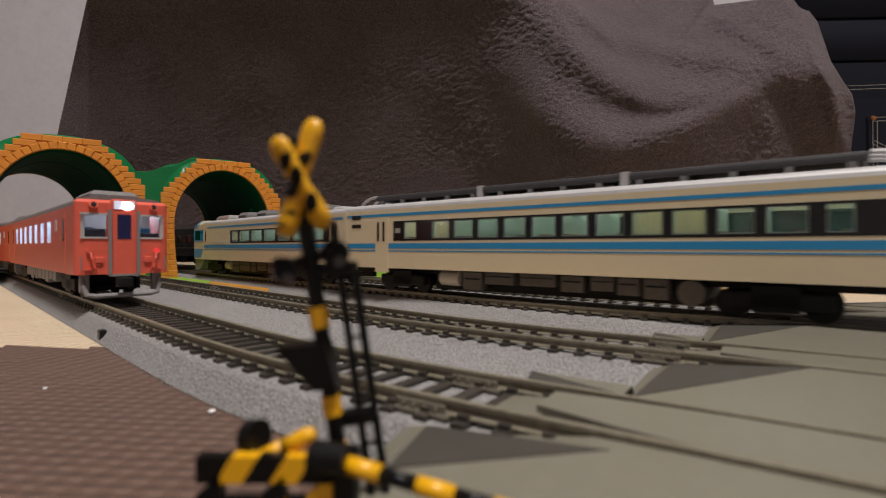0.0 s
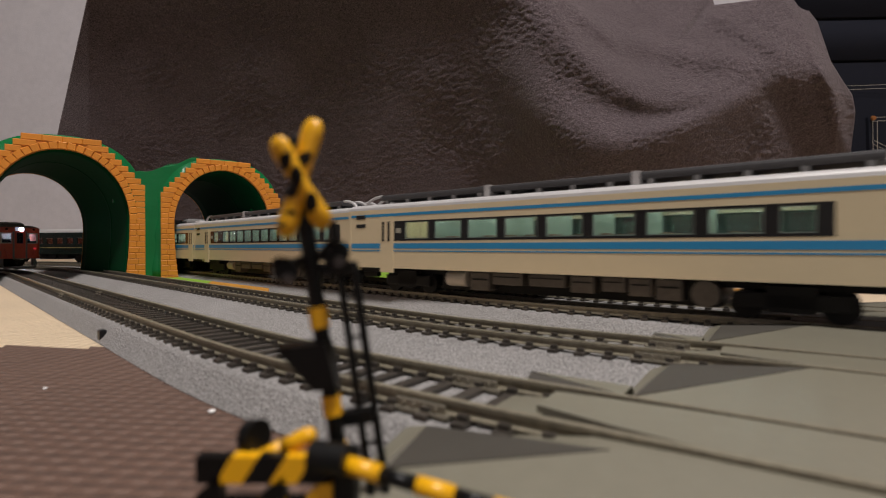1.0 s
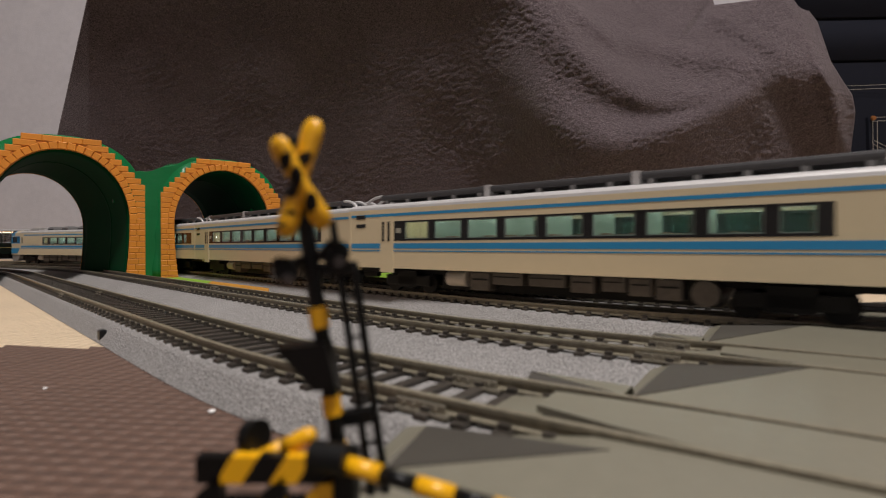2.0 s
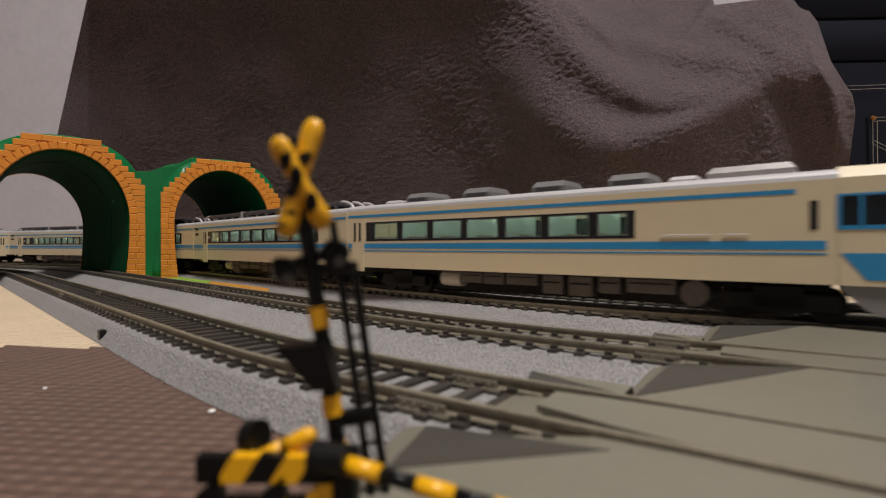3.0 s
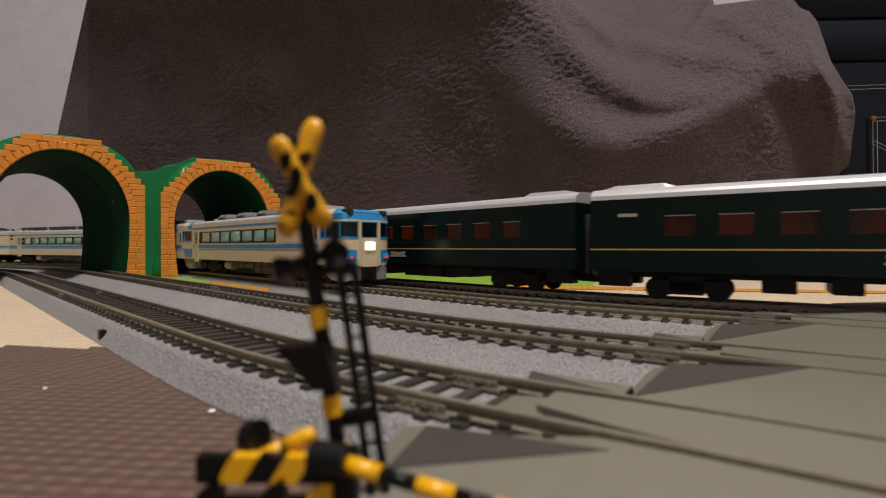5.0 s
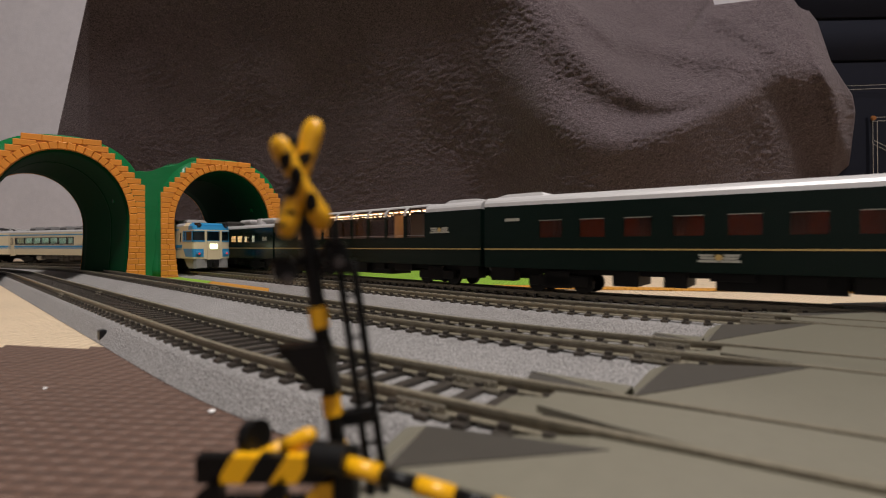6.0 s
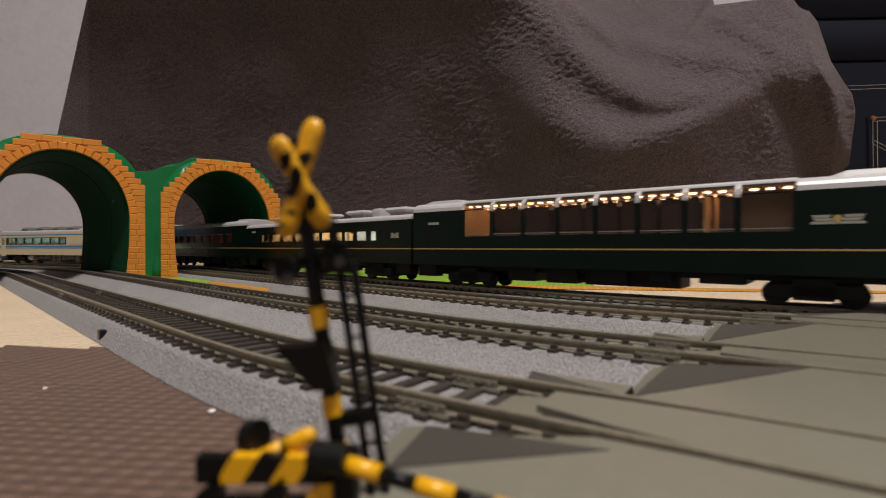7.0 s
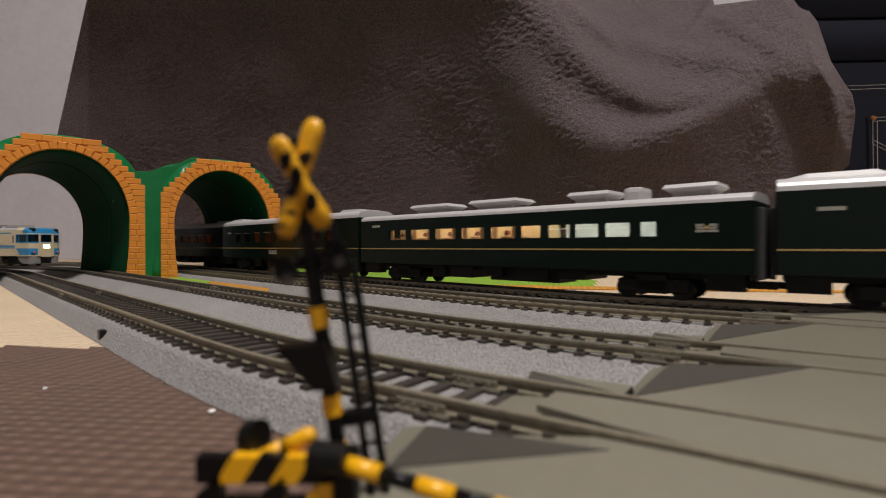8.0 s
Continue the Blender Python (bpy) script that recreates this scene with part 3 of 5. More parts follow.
        x += w + rng.uniform(0.0012, 0.0035)
    part("air_tank", cyl(bmesh.new(), (0.062, -0.0155, 0.0082), (0.062, 0.0155, 0.0082), 0.0048, 0.0048, 20), M_UNDER, t)
    # lower block is added to hide the mat behind from the camera
    part("underframe", box(B(x0 + 0.002, x1 - 0.002, -0.010, 0.010, 0.0105, 0.0136), -0.066, 0.066, -0.009, 0.009, 0.0030, 0.0105), M_DARK, t)
    for bx in (-BOG, BOG):
        bogie(t, bx)
    for e in (-L, L):
        part("coupler", B(e - 0.006, e + 0.006, -0.0016, 0.0016, 0.0066, 0.0096), M_DARK, t)
    a, b = X(-L - 0.0020, -L)
    part("gangway", B(a, b, -0.0105, 0.0105, 0.0110, 0.0440, 0.0006), M_CREAM, t)
    if not cab:
        a, b = sorted((L, L + 0.0020))
        part("gangway", B(a, b, -0.0105, 0.0105, 0.0110, 0.0440, 0.0006), M_CREAM, t)
        duct = part("roof_duct", B(-0.112, 0.112, -0.0110, 0.0110, 0.0522, 0.0556, 0.0012), M_ROOFGREY, t, "long dark roof equipment rack")
        x = -0.108
        while x < 0.112:
            for sg in (-1, 1):
                part("rack_foot", B(x, x + 0.0024, sg * 0.0100 - 0.0009, sg * 0.0100 + 0.0009, 0.0480, 0.0524), M_ACGREY, duct)
            x += 0.0165
        for x in (-0.036, 0.036):
            part("rack_joint", B(x - 0.0016, x + 0.0016, -0.0113, 0.0113, 0.0505, 0.0560), M_SILVER, duct)
        for sg, e in ((-1, -0.126), (1, 0.126)):
            for y in (-0.0090, 0.0, 0.0090):
                pts = [(e - sg * 0.014 * (1 - math.cos(a)), y, 0.0490 + 0.0062 * math.sin(a)) for a in np.linspace(0, 1.55, 8)]
                part("roof_pipe", tube(bmesh.new(), pts, 0.0009, 8), M_SILVER, t, "curved silver roof pipe")
    else:
        for x in (-0.080, -0.040, 0.000, 0.036):
            c = cooler(t, f * x, 0.0162, 0.0205, 0.0064, 0.0490, M_ACGREY)
            part("cooler_base", B(f * x - 0.0090, f * x + 0.0090, -0.0112, 0.0112, 0.0480, 0.0508, 0.0004), M_ROOFGREY, c)
            part("fan_grille", cyl(bmesh.new(), (f * x, 0, 0.0552), (f * x, 0, 0.0558), 0.0052, 0.0048, 18), M_ROOFGREY, c)
            for sg in (-1, 1):
                part("louvre", B(f * x - 0.0060, f * x + 0.0060, *sorted((sg * 0.0102, sg * 0.01045)), 0.0508, 0.0526), M_ROOFGREY, c)
        cooler(t, f * 0.056, 0.010, 0.014, 0.0035, 0.0494, M_SILVER)
        cooler(t, f * 0.0785, 0.027, 0.0210, 0.0058, 0.0488, M_RADIATOR, "radiator_cover")
        cooler(t, f * -0.104, 0.011, 0.012, 0.0035, 0.0494, M_SILVER, "roof_vent")
    if cab:
        nose(t, f)
    return t


def nose(t, f):
    """the driving end: a slightly raked cab with wrap-round windows, blue brow and lower corners"""
    xs, W = 0.1035, HALF
    plan = ((0.1265, 1.0), (0.1284, 0.965), (0.1298, 0.88), (0.1310, 0.72), (0.1318, 0.45))

    def band(x0, z0, z1, grow=0.0, lean=0.0):
        """a slice of the nose between two heights, round the curved front; lean: how far its top rakes back"""
        secs = []
        for x, k in ((x0, 1.0),) + plan:
            w = W * k + grow
            e = grow if x > x0 else 0.0
            dx = lean if x > x0 else 0.0
            secs.append([(f * (x + e), -w, z0), (f * (x + e), w, z0), (f * (x + e - dx), w, z1), (f * (x + e - dx), -w, z1)])
        return loft(bmesh.new(), secs)
    part("cab_lower", band(xs - 0.0005, 0.0134, 0.0310), M_CREAM, t)
    win = part("cab_window", band(0.1035, 0.0312, 0.0416, -0.0005, 0.0006), M_GLASSB, t, "dark wrap-round cab glazing")
    part("cab_brow", band(0.1165, 0.0428, 0.0468, 0.0, 0.0012), M_BLUE, t, "blue cab brow")
    part("cab_side", B(*sorted((f * (xs - 0.0003), f * 0.1165)), -W, W, 0.0417, 0.0468), M_CREAM, t)
    part("brow_edge", band(0.1165, 0.0417, 0.0428, 0.0002), M_CREAM, t)
    crown = lambda x, k, z0, z1: [(f * x, -W * k, z0), (f * x, W * k, z0), (f * x, W * k * 0.80, z1), (f * x, -W * k * 0.80, z1)]
    part("cab_crown", loft(bmesh.new(), [crown(xs - 0.0005, 0.99, 0.0466, 0.0506), crown(0.1165, 0.98, 0.0466, 0.0504)]), M_CREAM, t)
    part("blue_crown", loft(bmesh.new(), [crown(0.1165, 0.98, 0.0468, 0.0504), crown(0.1245, 0.95, 0.0468, 0.0498), crown(0.1285, 0.84, 0.0468, 0.0480)]), M_BLUE, t, "blue front of the cab roof")
    # blue frame round the glazing
    for za, zb in ((0.0306, 0.0319), (0.0410, 0.0417)):
        part("window_frame", band(0.1030, za, zb, 0.0002), M_BLUE, win)
    for sg in (-1, 1):
        for x, w in ((0.1030, 0.0010), (0.1085, 0.0008), (0.1252, 0.0012)):
            part("window_frame", B(*sorted((f * x, f * (x + w))), sg * W - 0.0003, sg * W + 0.0002, 0.0316, 0.0412), M_BLUE, win)
        ya, yb = sorted((sg * W * 0.36, sg * W * 0.46))
        part("front_pillar", B(*sorted((f * 0.1300, f * 0.1326)), ya, yb, 0.0132, 0.0420), M_CREAM, win)
        bm = bmesh.new()
        y0 = sg * (W + 0.00015)
        a = [(f * 0.1040, y0, 0.0234), (f * 0.1100, y0, 0.0152), (f * 0.1266, y0, 0.0152), (f * 0.1266, y0, 0.0234)]
        loft(bm, [a, [(p[0], p[1] - sg * 0.0006, p[2]) for p in a]])
        run = [(0.1266, 1.008), (0.1285, 0.972), (0.1300, 0.887), (0.1312, 0.725), (0.1319, 0.52)]
        loft(bm, [[(f * x, sg * W * k, 0.0152), (f * x, sg * W * k, 0.0234), (f * (x - 0.0008), sg * W * (k - 0.02), 0.0234), (f * (x - 0.0008), sg * W * (k - 0.02), 0.0152)] for x, k in run])
        part("corner_panel", bm, M_BLUE, t, "blue lower cab corner")
        hous = part("lamp_housing", B(*sorted((f * 0.1270, f * 0.1320)), *sorted((sg * 0.0112, sg * 0.0168)), 0.0172, 0.0208, 0.0007), M_BLUE, t)
        part("tail_light", cyl(bmesh.new(), (f * 0.1300, sg * 0.0140, 0.0186), (f * 0.1325, sg * 0.0140, 0.0186), 0.0011, 0.0010, 14), M_TAIL, hous, "small red tail light")
        lamp = part("head_lamp", cyl(bmesh.new(), (f * 0.1235, sg * 0.0138, 0.0478), (f * 0.1308, sg * 0.0134, 0.0476), 0.0022, 0.0021, 18), M_BAND, t, "dark round headlamp")
        part("lens", cyl(bmesh.new(), (f * 0.1306, sg * 0.0134, 0.0476), (f * 0.1310, sg * 0.0134, 0.0476), 0.0015, 0.0015, 16), M_LENS, lamp)
    part("gangway_door", B(*sorted((f * 0.1312, f * 0.1326)), -W * 0.34, W * 0.34, 0.0125, 0.0312), M_CREAM, t)
    part("head_sign", B(*sorted((f * 0.1326, f * 0.1334)), -0.0038, 0.0038, 0.0232, 0.0286, 0.0004), M_SIGN, t, "glowing white-green destination sign")
    part("door_window", B(*sorted((f * 0.1318, f * 0.1324)), -W * 0.26, W * 0.26, 0.0326, 0.0408), M_GLASSB, t)
    part("coupler_pocket", B(*sorted((f * 0.1240, f * 0.1325)), -0.0056, 0.0056, 0.0045, 0.0130), M_DARK, t)
    for sg in (-1, 1):
        secs = []
        for x, z in ((0.104, 0.0120), (0.110, 0.0060), (0.116, 0.0036), (0.1265, 0.0034), (0.1298, 0.0036), (0.1312, 0.0042)):
            wy = W * (0.95 if x < 0.127 else 0.86 if x < 0.13 else 0.66)
            secs.append([(f * x, sg * wy, z), (f * x, sg * wy, 0.0134), (f * x, sg * (0.0060), 0.0134), (f * x, sg * 0.0060, z)])
        part("skirt", loft(bmesh.new(), secs), M_GREYTRIM, t, "grey snowplough skirt")


def dark_car(kind, label):
    t = thing("sleeping_car", label, "train car", "dark green sleeper train")
    L = 0.1305
    zt = 0.0448 if kind == "dining" else 0.0485
    zb = 0.0135
    if kind == "lounge":
        wins = [(-0.0875 + i * 0.0214, -0.0875 + i * 0.0214 + 0.0188) for i in range(8)]
        side_shell(t, "side", M_DKGREEN, -L, L, zb, 0.0318, 0.0480, zt, wins, M_DKGREEN, M_GLASSW)
        interior(t, -0.093, 0.084, M_WOODIN, M_CEILWARM, z0=0.0150, zc=0.0512, spots=True)
        part("bulkhead", B(-0.0900, -0.0888, -0.0165, 0.0165, 0.0160, 0.0505), M_CURTAINW, t, "amber-lit wooden bulkhead")
        for sg in (-1, 1):
            part("partition", B(0.0470, 0.0480, *sorted((sg * 0.0165, sg * 0.0055)), 0.0160, 0.0500), M_CURTAINW, t, "amber-lit partition")
            part("side_panel", B(0.0605, 0.0835, *sorted((sg * 0.0125, sg * 0.0118)), 0.0160, 0.0500), M_WOODIN, t)
        # roof panes of the tall windows
        for a, b in wins:
            for sg in (-1, 1):
                bm = bmesh.new()
                p = [(sg * (HALF + 0.0001), 0.0480), (sg * (HALF - 0.0007), 0.0505), (sg * (HALF - 0.0034), 0.0527)]
                loft(bm, [[(a, y, z) for y, z in p] + [(a, y - sg * 0.0003, z + 0.0002) for y, z in p[::-1]], [(b, y, z) for y, z in p] + [(b, y - sg * 0.0003, z + 0.0002) for y, z in p[::-1]]])
                part("roof_pane", bm, M_GLASSW, t)
                part("window_rail", B(a, b, *sorted((sg * (HALF - 0.0009), sg * (HALF - 0.0015))), 0.0330, 0.0334), M_SILVER, t)
    elif kind == "dining":
        wins = [(-0.0983 + i * 0.0231, -0.0983 + i * 0.0231 + 0.0182) for i in range(5)] + [(0.0158, 0.0288), (0.0337, 0.0466), (0.0497, 0.0626), (0.0664, 0.0789), (0.0840, 0.0912)]
        side_shell(t, "side", M_DKGREEN, -L, L, zb, 0.0303, 0.0372, zt, wins, M_DKGREEN, M_GLASSD)
        interior(t, -0.104, 0.0300, M_WOODIN, M_CEILDINE, z0=0.0150, zc=0.0425, middle=M_CREAMIN)
        interior(t, 0.0325, 0.096, M_WHITE, M_CEILCOOL, seats=False, z0=0.0150, zc=0.0425)
        for a, b in wins[:5]:
            for sg in (-1, 1):
                for q in (0.02, 0.80):
                    part("curtain", B(a + q * (b - a), a + (q + 0.18) * (b - a), *sorted((sg * (HALF - 0.0016), sg * (HALF - 0.0020))), 0.0300, 0.0376), M_CURTAINW, t)
                lamp = part("table_lamp", cyl(bmesh.new(), ((a + b) / 2, sg * 0.0130, 0.0285), ((a + b) / 2, sg * 0.0130, 0.0340), 0.0004, None, 8), M_GOLD, t)
                part("lamp_shade", cyl(bmesh.new(), ((a + b) / 2, sg * 0.0130, 0.0326), ((a + b) / 2, sg * 0.0130, 0.0350), 0.0022, 0.0012, 12), M_REDIN, lamp)
        for a, b in wins[6:9]:
            for sg in (-1, 1):
                part("glazing_bar", B(a, b, *sorted((sg * (HALF - 0.0006), sg * (HALF - 0.0002))), 0.0348, 0.0352), M_SILVER, t)
    else:
        wins = [(-0.0960 + i * 0.0224, -0.0960 + i * 0.0224 + 0.0128) for i in range(9)]
        side_shell(t, "side", M_DKGREEN, -L, L, zb, 0.0305, 0.0398, zt, wins, M_DKGREEN, M_GLASSW)
        interior(t, -0.110, 0.112, M_REDIN, M_CEILDIM, seats=False, z0=0.0150, zc=0.0440, curtains=[(a + (0.0 if i % 2 else 0.45) * (b - a), b - (0.5 if i % 2 else 0.0) * (b - a)) for i, (a, b) in enumerate(wins) if i % 3 != 1], curtain_m=M_REDIN)
        for a, b in wins:
            for sg in (-1, 1):
                part("pane_edge", B(a, b, *sorted((sg * (HALF - 0.0004), sg * (HALF + 0.0001))), 0.0396, 0.0399), M_EMBLEM, t)
    for e in (-L, L):
        part("end_wall", B(e - 0.0005, e + 0.0005, -HALF + 0.001, HALF - 0.001, zb, zt), M_DKGREEN, t)
        a, b = sorted((e, e + math.copysign(0.0024, e)))
        part("gangway", B(a, b, -0.0085, 0.0085, 0.0110, 0.0425, 0.0006), M_ROOFGREY, t)
        part("coupler", B(e - 0.006, e + 0.006, -0.0016, 0.0016, 0.0066, 0.0096), M_DARK, t)
    if kind == "lounge":
        # the roof is narrower where the tall panes reach up
        bm = bmesh.new()
        prof = []
        for i in range(13):
            a = math.pi * i / 12
            c, q = math.cos(a), math.sin(a)
            prof.append(((HALF - 0.0034) * math.copysign(abs(c) ** 0.55, c), 0.0526 + 0.0026 * abs(q) ** 0.8))
        loft(bm, [[(x, y, z) for y, z in prof] for x in (-0.0890, 0.0820)])
        part("roof", bm, M_SILVER, t, "silver roof")
        roof(t, -L, -0.0890, zt, 0.0062, M_SILVER)
        roof(t, 0.0820, L, zt, 0.0062, M_SILVER)
        for i in range(7):
            b = -0.0875 + i * 0.0214 + 0.0188
            for sg in (-1, 1):
                p = [(sg * (HALF + 0.0002), 0.0470), (sg * (HALF + 0.0002), 0.0482), (sg * (HALF - 0.0005), 0.0507), (sg * (HALF - 0.0033), 0.0530)]
                q = [(y - sg * 0.0008, z - 0.0002) for y, z in p[::-1]]
                part("roof_bow", loft(bmesh.new(), [[(x, y, z) for y, z in p + q] for x in (b, b + 0.0025)]), M_SILVER, t)
    else:
        roof(t, -L, L, zt, 0.0062 if kind == "sleeper" else 0.0044, M_SILVER)
    for sg in (-1, 1):
        ya, yb = sorted((sg * HALF, sg * (HALF + 0.00012)))
        part("stripe", B(-L, L, ya, yb, 0.0237, 0.0244), M_GOLD, t, "thin gold line")
        x, ze = (0.0952, 0.0366) if kind == "lounge" else (0.1130, 0.0340) if kind == "dining" else (-0.0100, 0.0205)
        k = 0.62 if kind == "dining" else 1.15
        emb = part("emblem", cyl(bmesh.new(), (x, ya, ze), (x, yb, ze), 0.0013 * k, None, 16), M_GOLD, t, "pale winged emblem")
        for q in (-1, 1):
            for z0, z1, u0, u1, v1 in ((0.0004, 0.0015, 0.0020, 0.0066, 0.0074), (-0.0009, 0.0002, 0.0016, 0.0060, 0.0070), (-0.0022, -0.0011, 0.0002, 0.0076, 0.0072)):
                wing = [(x + q * k * u0, ze + z0), (x + q * k * u1, ze + z0), (x + q * k * v1, ze + z1), (x + q * k * u0 * 0.8, ze + z1)]
                part("emblem_wing", loft(bmesh.new(), [[(a, ya, c) for a, c in wing], [(a, yb, c) for a, c in wing]]), M_EMBLEM, emb)
        part("number_plate", B(-0.1170, -0.1080, ya, yb, 0.0398, 0.0414), M_EMBLEM, t, "small pale lettering bar")
    if kind == "dining":
        for x, lx in ((-0.066, 0.036), (-0.011, 0.037), (0.053, 0.024), (0.1035, 0.024)):
            bm = bmesh.new()
            base = [(-1, -1), (1, -1), (1, 1), (-1, 1)]
            loft(bm, [[(x + a * lx * 0.36, b * 0.0065, 0.0470) for a, b in base], [(x + a * lx * 0.36, b * 0.0075, 0.0505) for a, b in base], [(x + a * lx * 0.5, b * 0.0110, 0.0532) for a, b in base], [(x + a * lx * 0.46, b * 0.0095, 0.0550) for a, b in base]])
            part("roof_vent", bm, M_SILVER, t, "wide silver roof ventilator")
        part("exhaust_box", B(0.0705, 0.0810, -0.007, 0.007, 0.0470, 0.0558, 0.0026), M_SILVER, t)
    else:
        for sg in (-1, 1):
            ring = lambda x, z: [(x, -0.0142, zt), (x, 0.0142, zt), (x, 0.0105, z), (x, -0.0105, z)]
            bm = loft(bmesh.new(), [ring(sg * 0.1300, 0.0536), ring(sg * 0.120, 0.0560), ring(sg * 0.098, 0.0562), ring(sg * 0.092, 0.0540)])
            part("end_cooler", bm, M_SILVER, t, "flat silver roof cooler")
    part("underframe", box(B(-0.128, 0.128, -0.0110, 0.0110, 0.0105, zb), -0.012, 0.036, -0.0100, 0.0100, 0.0050, 0.0105), M_DARK, t)
    for e in (-1, 1):
        for sg in (-1, 1):
            part("step", B(*sorted((e * 0.1120, e * 0.1270)), *sorted((sg * 0.0090, sg * 0.0165)), 0.0060, zb), M_DARK, t)
    rng = random.Random(5 + len(label))
    x = -0.058
    while x < 0.055:
        w = rng.uniform(0.010, 0.022)
        h = rng.uniform(0.0040, 0.0085)
        part("equipment_box", B(x, x + w, -0.0140, 0.0140, zb - h, zb - 0.0001, 0.0005), M_DARK, t)
        x += w + rng.uniform(0.003, 0.012)
    for bx in (-BOG, BOG):
        bogie(t, bx)
    return t


def red_car(label):
    t = thing("diesel_railcar", label, "railcar", "red railcar train")
    L = 0.130
    wins = [(-0.088 + i * 0.0243, -0.088 + i * 0.0243 + 0.0130) for i in range(7)]
    side_shell(t, "side", M_RED, -L, L, 0.0130, 0.0275, 0.0385, 0.0435, wins, M_RED, M_GLASSF, inset=0.0001)
    roof(t, -L, L, 0.0435, 0.0048, M_REDROOF)
    interior(t, -0.112, 0.112, M_WHITE, M_CEILBLUE, seats=False)
    # added white panel that whitens the light behind the panes
    part("saloon_lining", B(-0.112, 0.112, -0.0058, -0.0050, 0.0155, 0.0420), M_WHITE, t)
    cooler(t, 0.098, 0.036, 0.0200, 0.0050, 0.0472, M_REDROOF, "radiator_cover")
    for x in (-0.08, -0.05, -0.02, 0.01, 0.04):
        cooler(t, x, 0.008, 0.009, 0.0026, 0.0478, M_REDROOF, "roof_vent")
    for sg in (-1, 1):
        ya, yb = sorted((sg * (HALF - 0.0002), sg * (HALF + 0.0002)))
        part("toilet_window", B(0.0835, 0.0885, ya, yb, 0.0330, 0.0385), M_GLASSF, t)
        for x in (0.102, -0.108):
            d = part("door", B(x, x + 0.0105, ya, yb, 0.0135, 0.0410), M_RED, t)
            part("door_window", B(x + 0.003, x + 0.0075, ya - 0.0001, yb + 0.0001, 0.0280, 0.0385), M_BAND, d)
    for e in (-1, 1):
        x = e * L
        arc = [(0.0, HALF)] + [(0.0026 * math.sin(q), HALF - 0.0042 + 0.0042 * math.cos(q)) for q in np.linspace(0.3, math.pi / 2, 6)]
        full = [(x + e * u, v) for u, v in arc] + [(x + e * u, -v) for u, v in arc[::-1]]
        fb = bmesh.new()
        loft(fb, [[(u, v, zz) for u, v in full] for zz in (0.0130, 0.0294)])
        loft(fb, [[(u, v, zz) for u, v in full] for zz in (0.0400, 0.0450)] + [[(x + (u - x) * 0.35, v * 0.93, 0.0464) for u, v in full]])
        for sg in (-1, 1):
            loft(fb, [[(x + e * u, sg * v, zz) for u, v in arc[:5]] + [(x, sg * 0.0168, zz)] for zz in (0.0294, 0.0400)])
        box(fb, *sorted((x, x + e * 0.0026)), -0.0064, -0.0044, 0.0294, 0.0400)
        box(fb, *sorted((x, x + e * 0.0026)), 0.0044, 0.0064, 0.0294, 0.0400)
        part("front", fb, M_RED, t, "red railcar front with rounded corners")
        part("cab_wall", B(*sorted((x - e * 0.0165, x - e * 0.0155)), -HALF + 0.003, HALF - 0.003, 0.0145, 0.0420), M_WHITE, t)
        part("cab_lamp", B(*sorted((x - e * 0.0120, x - e * 0.0060)), -0.0120, 0.0120, 0.0412, 0.0416), M_CABLIT, t, "added glowing strip that brightens the cab")
        d = part("gangway_door", B(*sorted((x + e * 0.0022, x + e * 0.0030)), -0.0044, 0.0044, 0.0125, 0.0415), M_RED, t)
        part("door_window", B(*sorted((x + e * 0.0030, x + e * 0.0032)), -0.0027, 0.0027, 0.0290, 0.0400), M_GLASSN, d)
        bm = bmesh.new()
        for y in (-0.0056, 0.0056):
            box(bm, *sorted((x + e * 0.0022, x + e * 0.0038)), y - 0.0006, y + 0.0006, 0.0125, 0.0420)
        box(bm, *sorted((x + e * 0.0022, x + e * 0.0038)), -0.0056, 0.0056, 0.0120, 0.0130)
        part("door_frame", bm, M_GREYTRIM, t, "grey gangway door frame")
        for sg in (-1, 1):
            a, b = sorted((sg * 0.0064, sg * 0.0166))
            part("console", B(*sorted((x - e * 0.0060, x - e * 0.0006)), a, b, 0.0145, 0.0318 if sg > 0 else 0.0335, 0.0006), M_CONSOLE, t)
            part("cab_seat", B(*sorted((x - e * 0.0130, x - e * 0.0105)), a + 0.002, b - 0.002, 0.0145, 0.0345, 0.0010), M_BLUE, t)
            w = part("cab_window", B(*sorted((x + e * 0.0008, x + e * 0.0012)), a, b, 0.0296, 0.0398, 0.0001), M_GLASSC, t)
            fb = bmesh.new()
            for za, zb in ((0.0290, 0.0298), (0.0396, 0.0404)):
                box(fb, *sorted((x + e * 0.0026, x + e * 0.0030)), a, b - 0.001 * (sg > 0), za, zb)
            c0, c1 = sorted((sg * 0.0148, sg * 0.0166))
            box(fb, *sorted((x + e * 0.0013, x + e * 0.0020)), c0, c1, 0.0296, 0.0398)
            part("window_frame", fb, M_WINTRIM, w, "pale metal window trim")
            part("marker_lamp", cyl(bmesh.new(), (x + e * 0.0010, sg * 0.0118, 0.0430), (x + e * 0.0042, sg * 0.0118, 0.0440), 0.0017, 0.0017, 16), M_RED, t)
            part("marker_lens", cyl(bmesh.new(), (x + e * 0.0042, sg * 0.0118, 0.0440), (x + e * 0.0045, sg * 0.0118, 0.0441), 0.0011, 0.0010, 14), M_LENS, t)
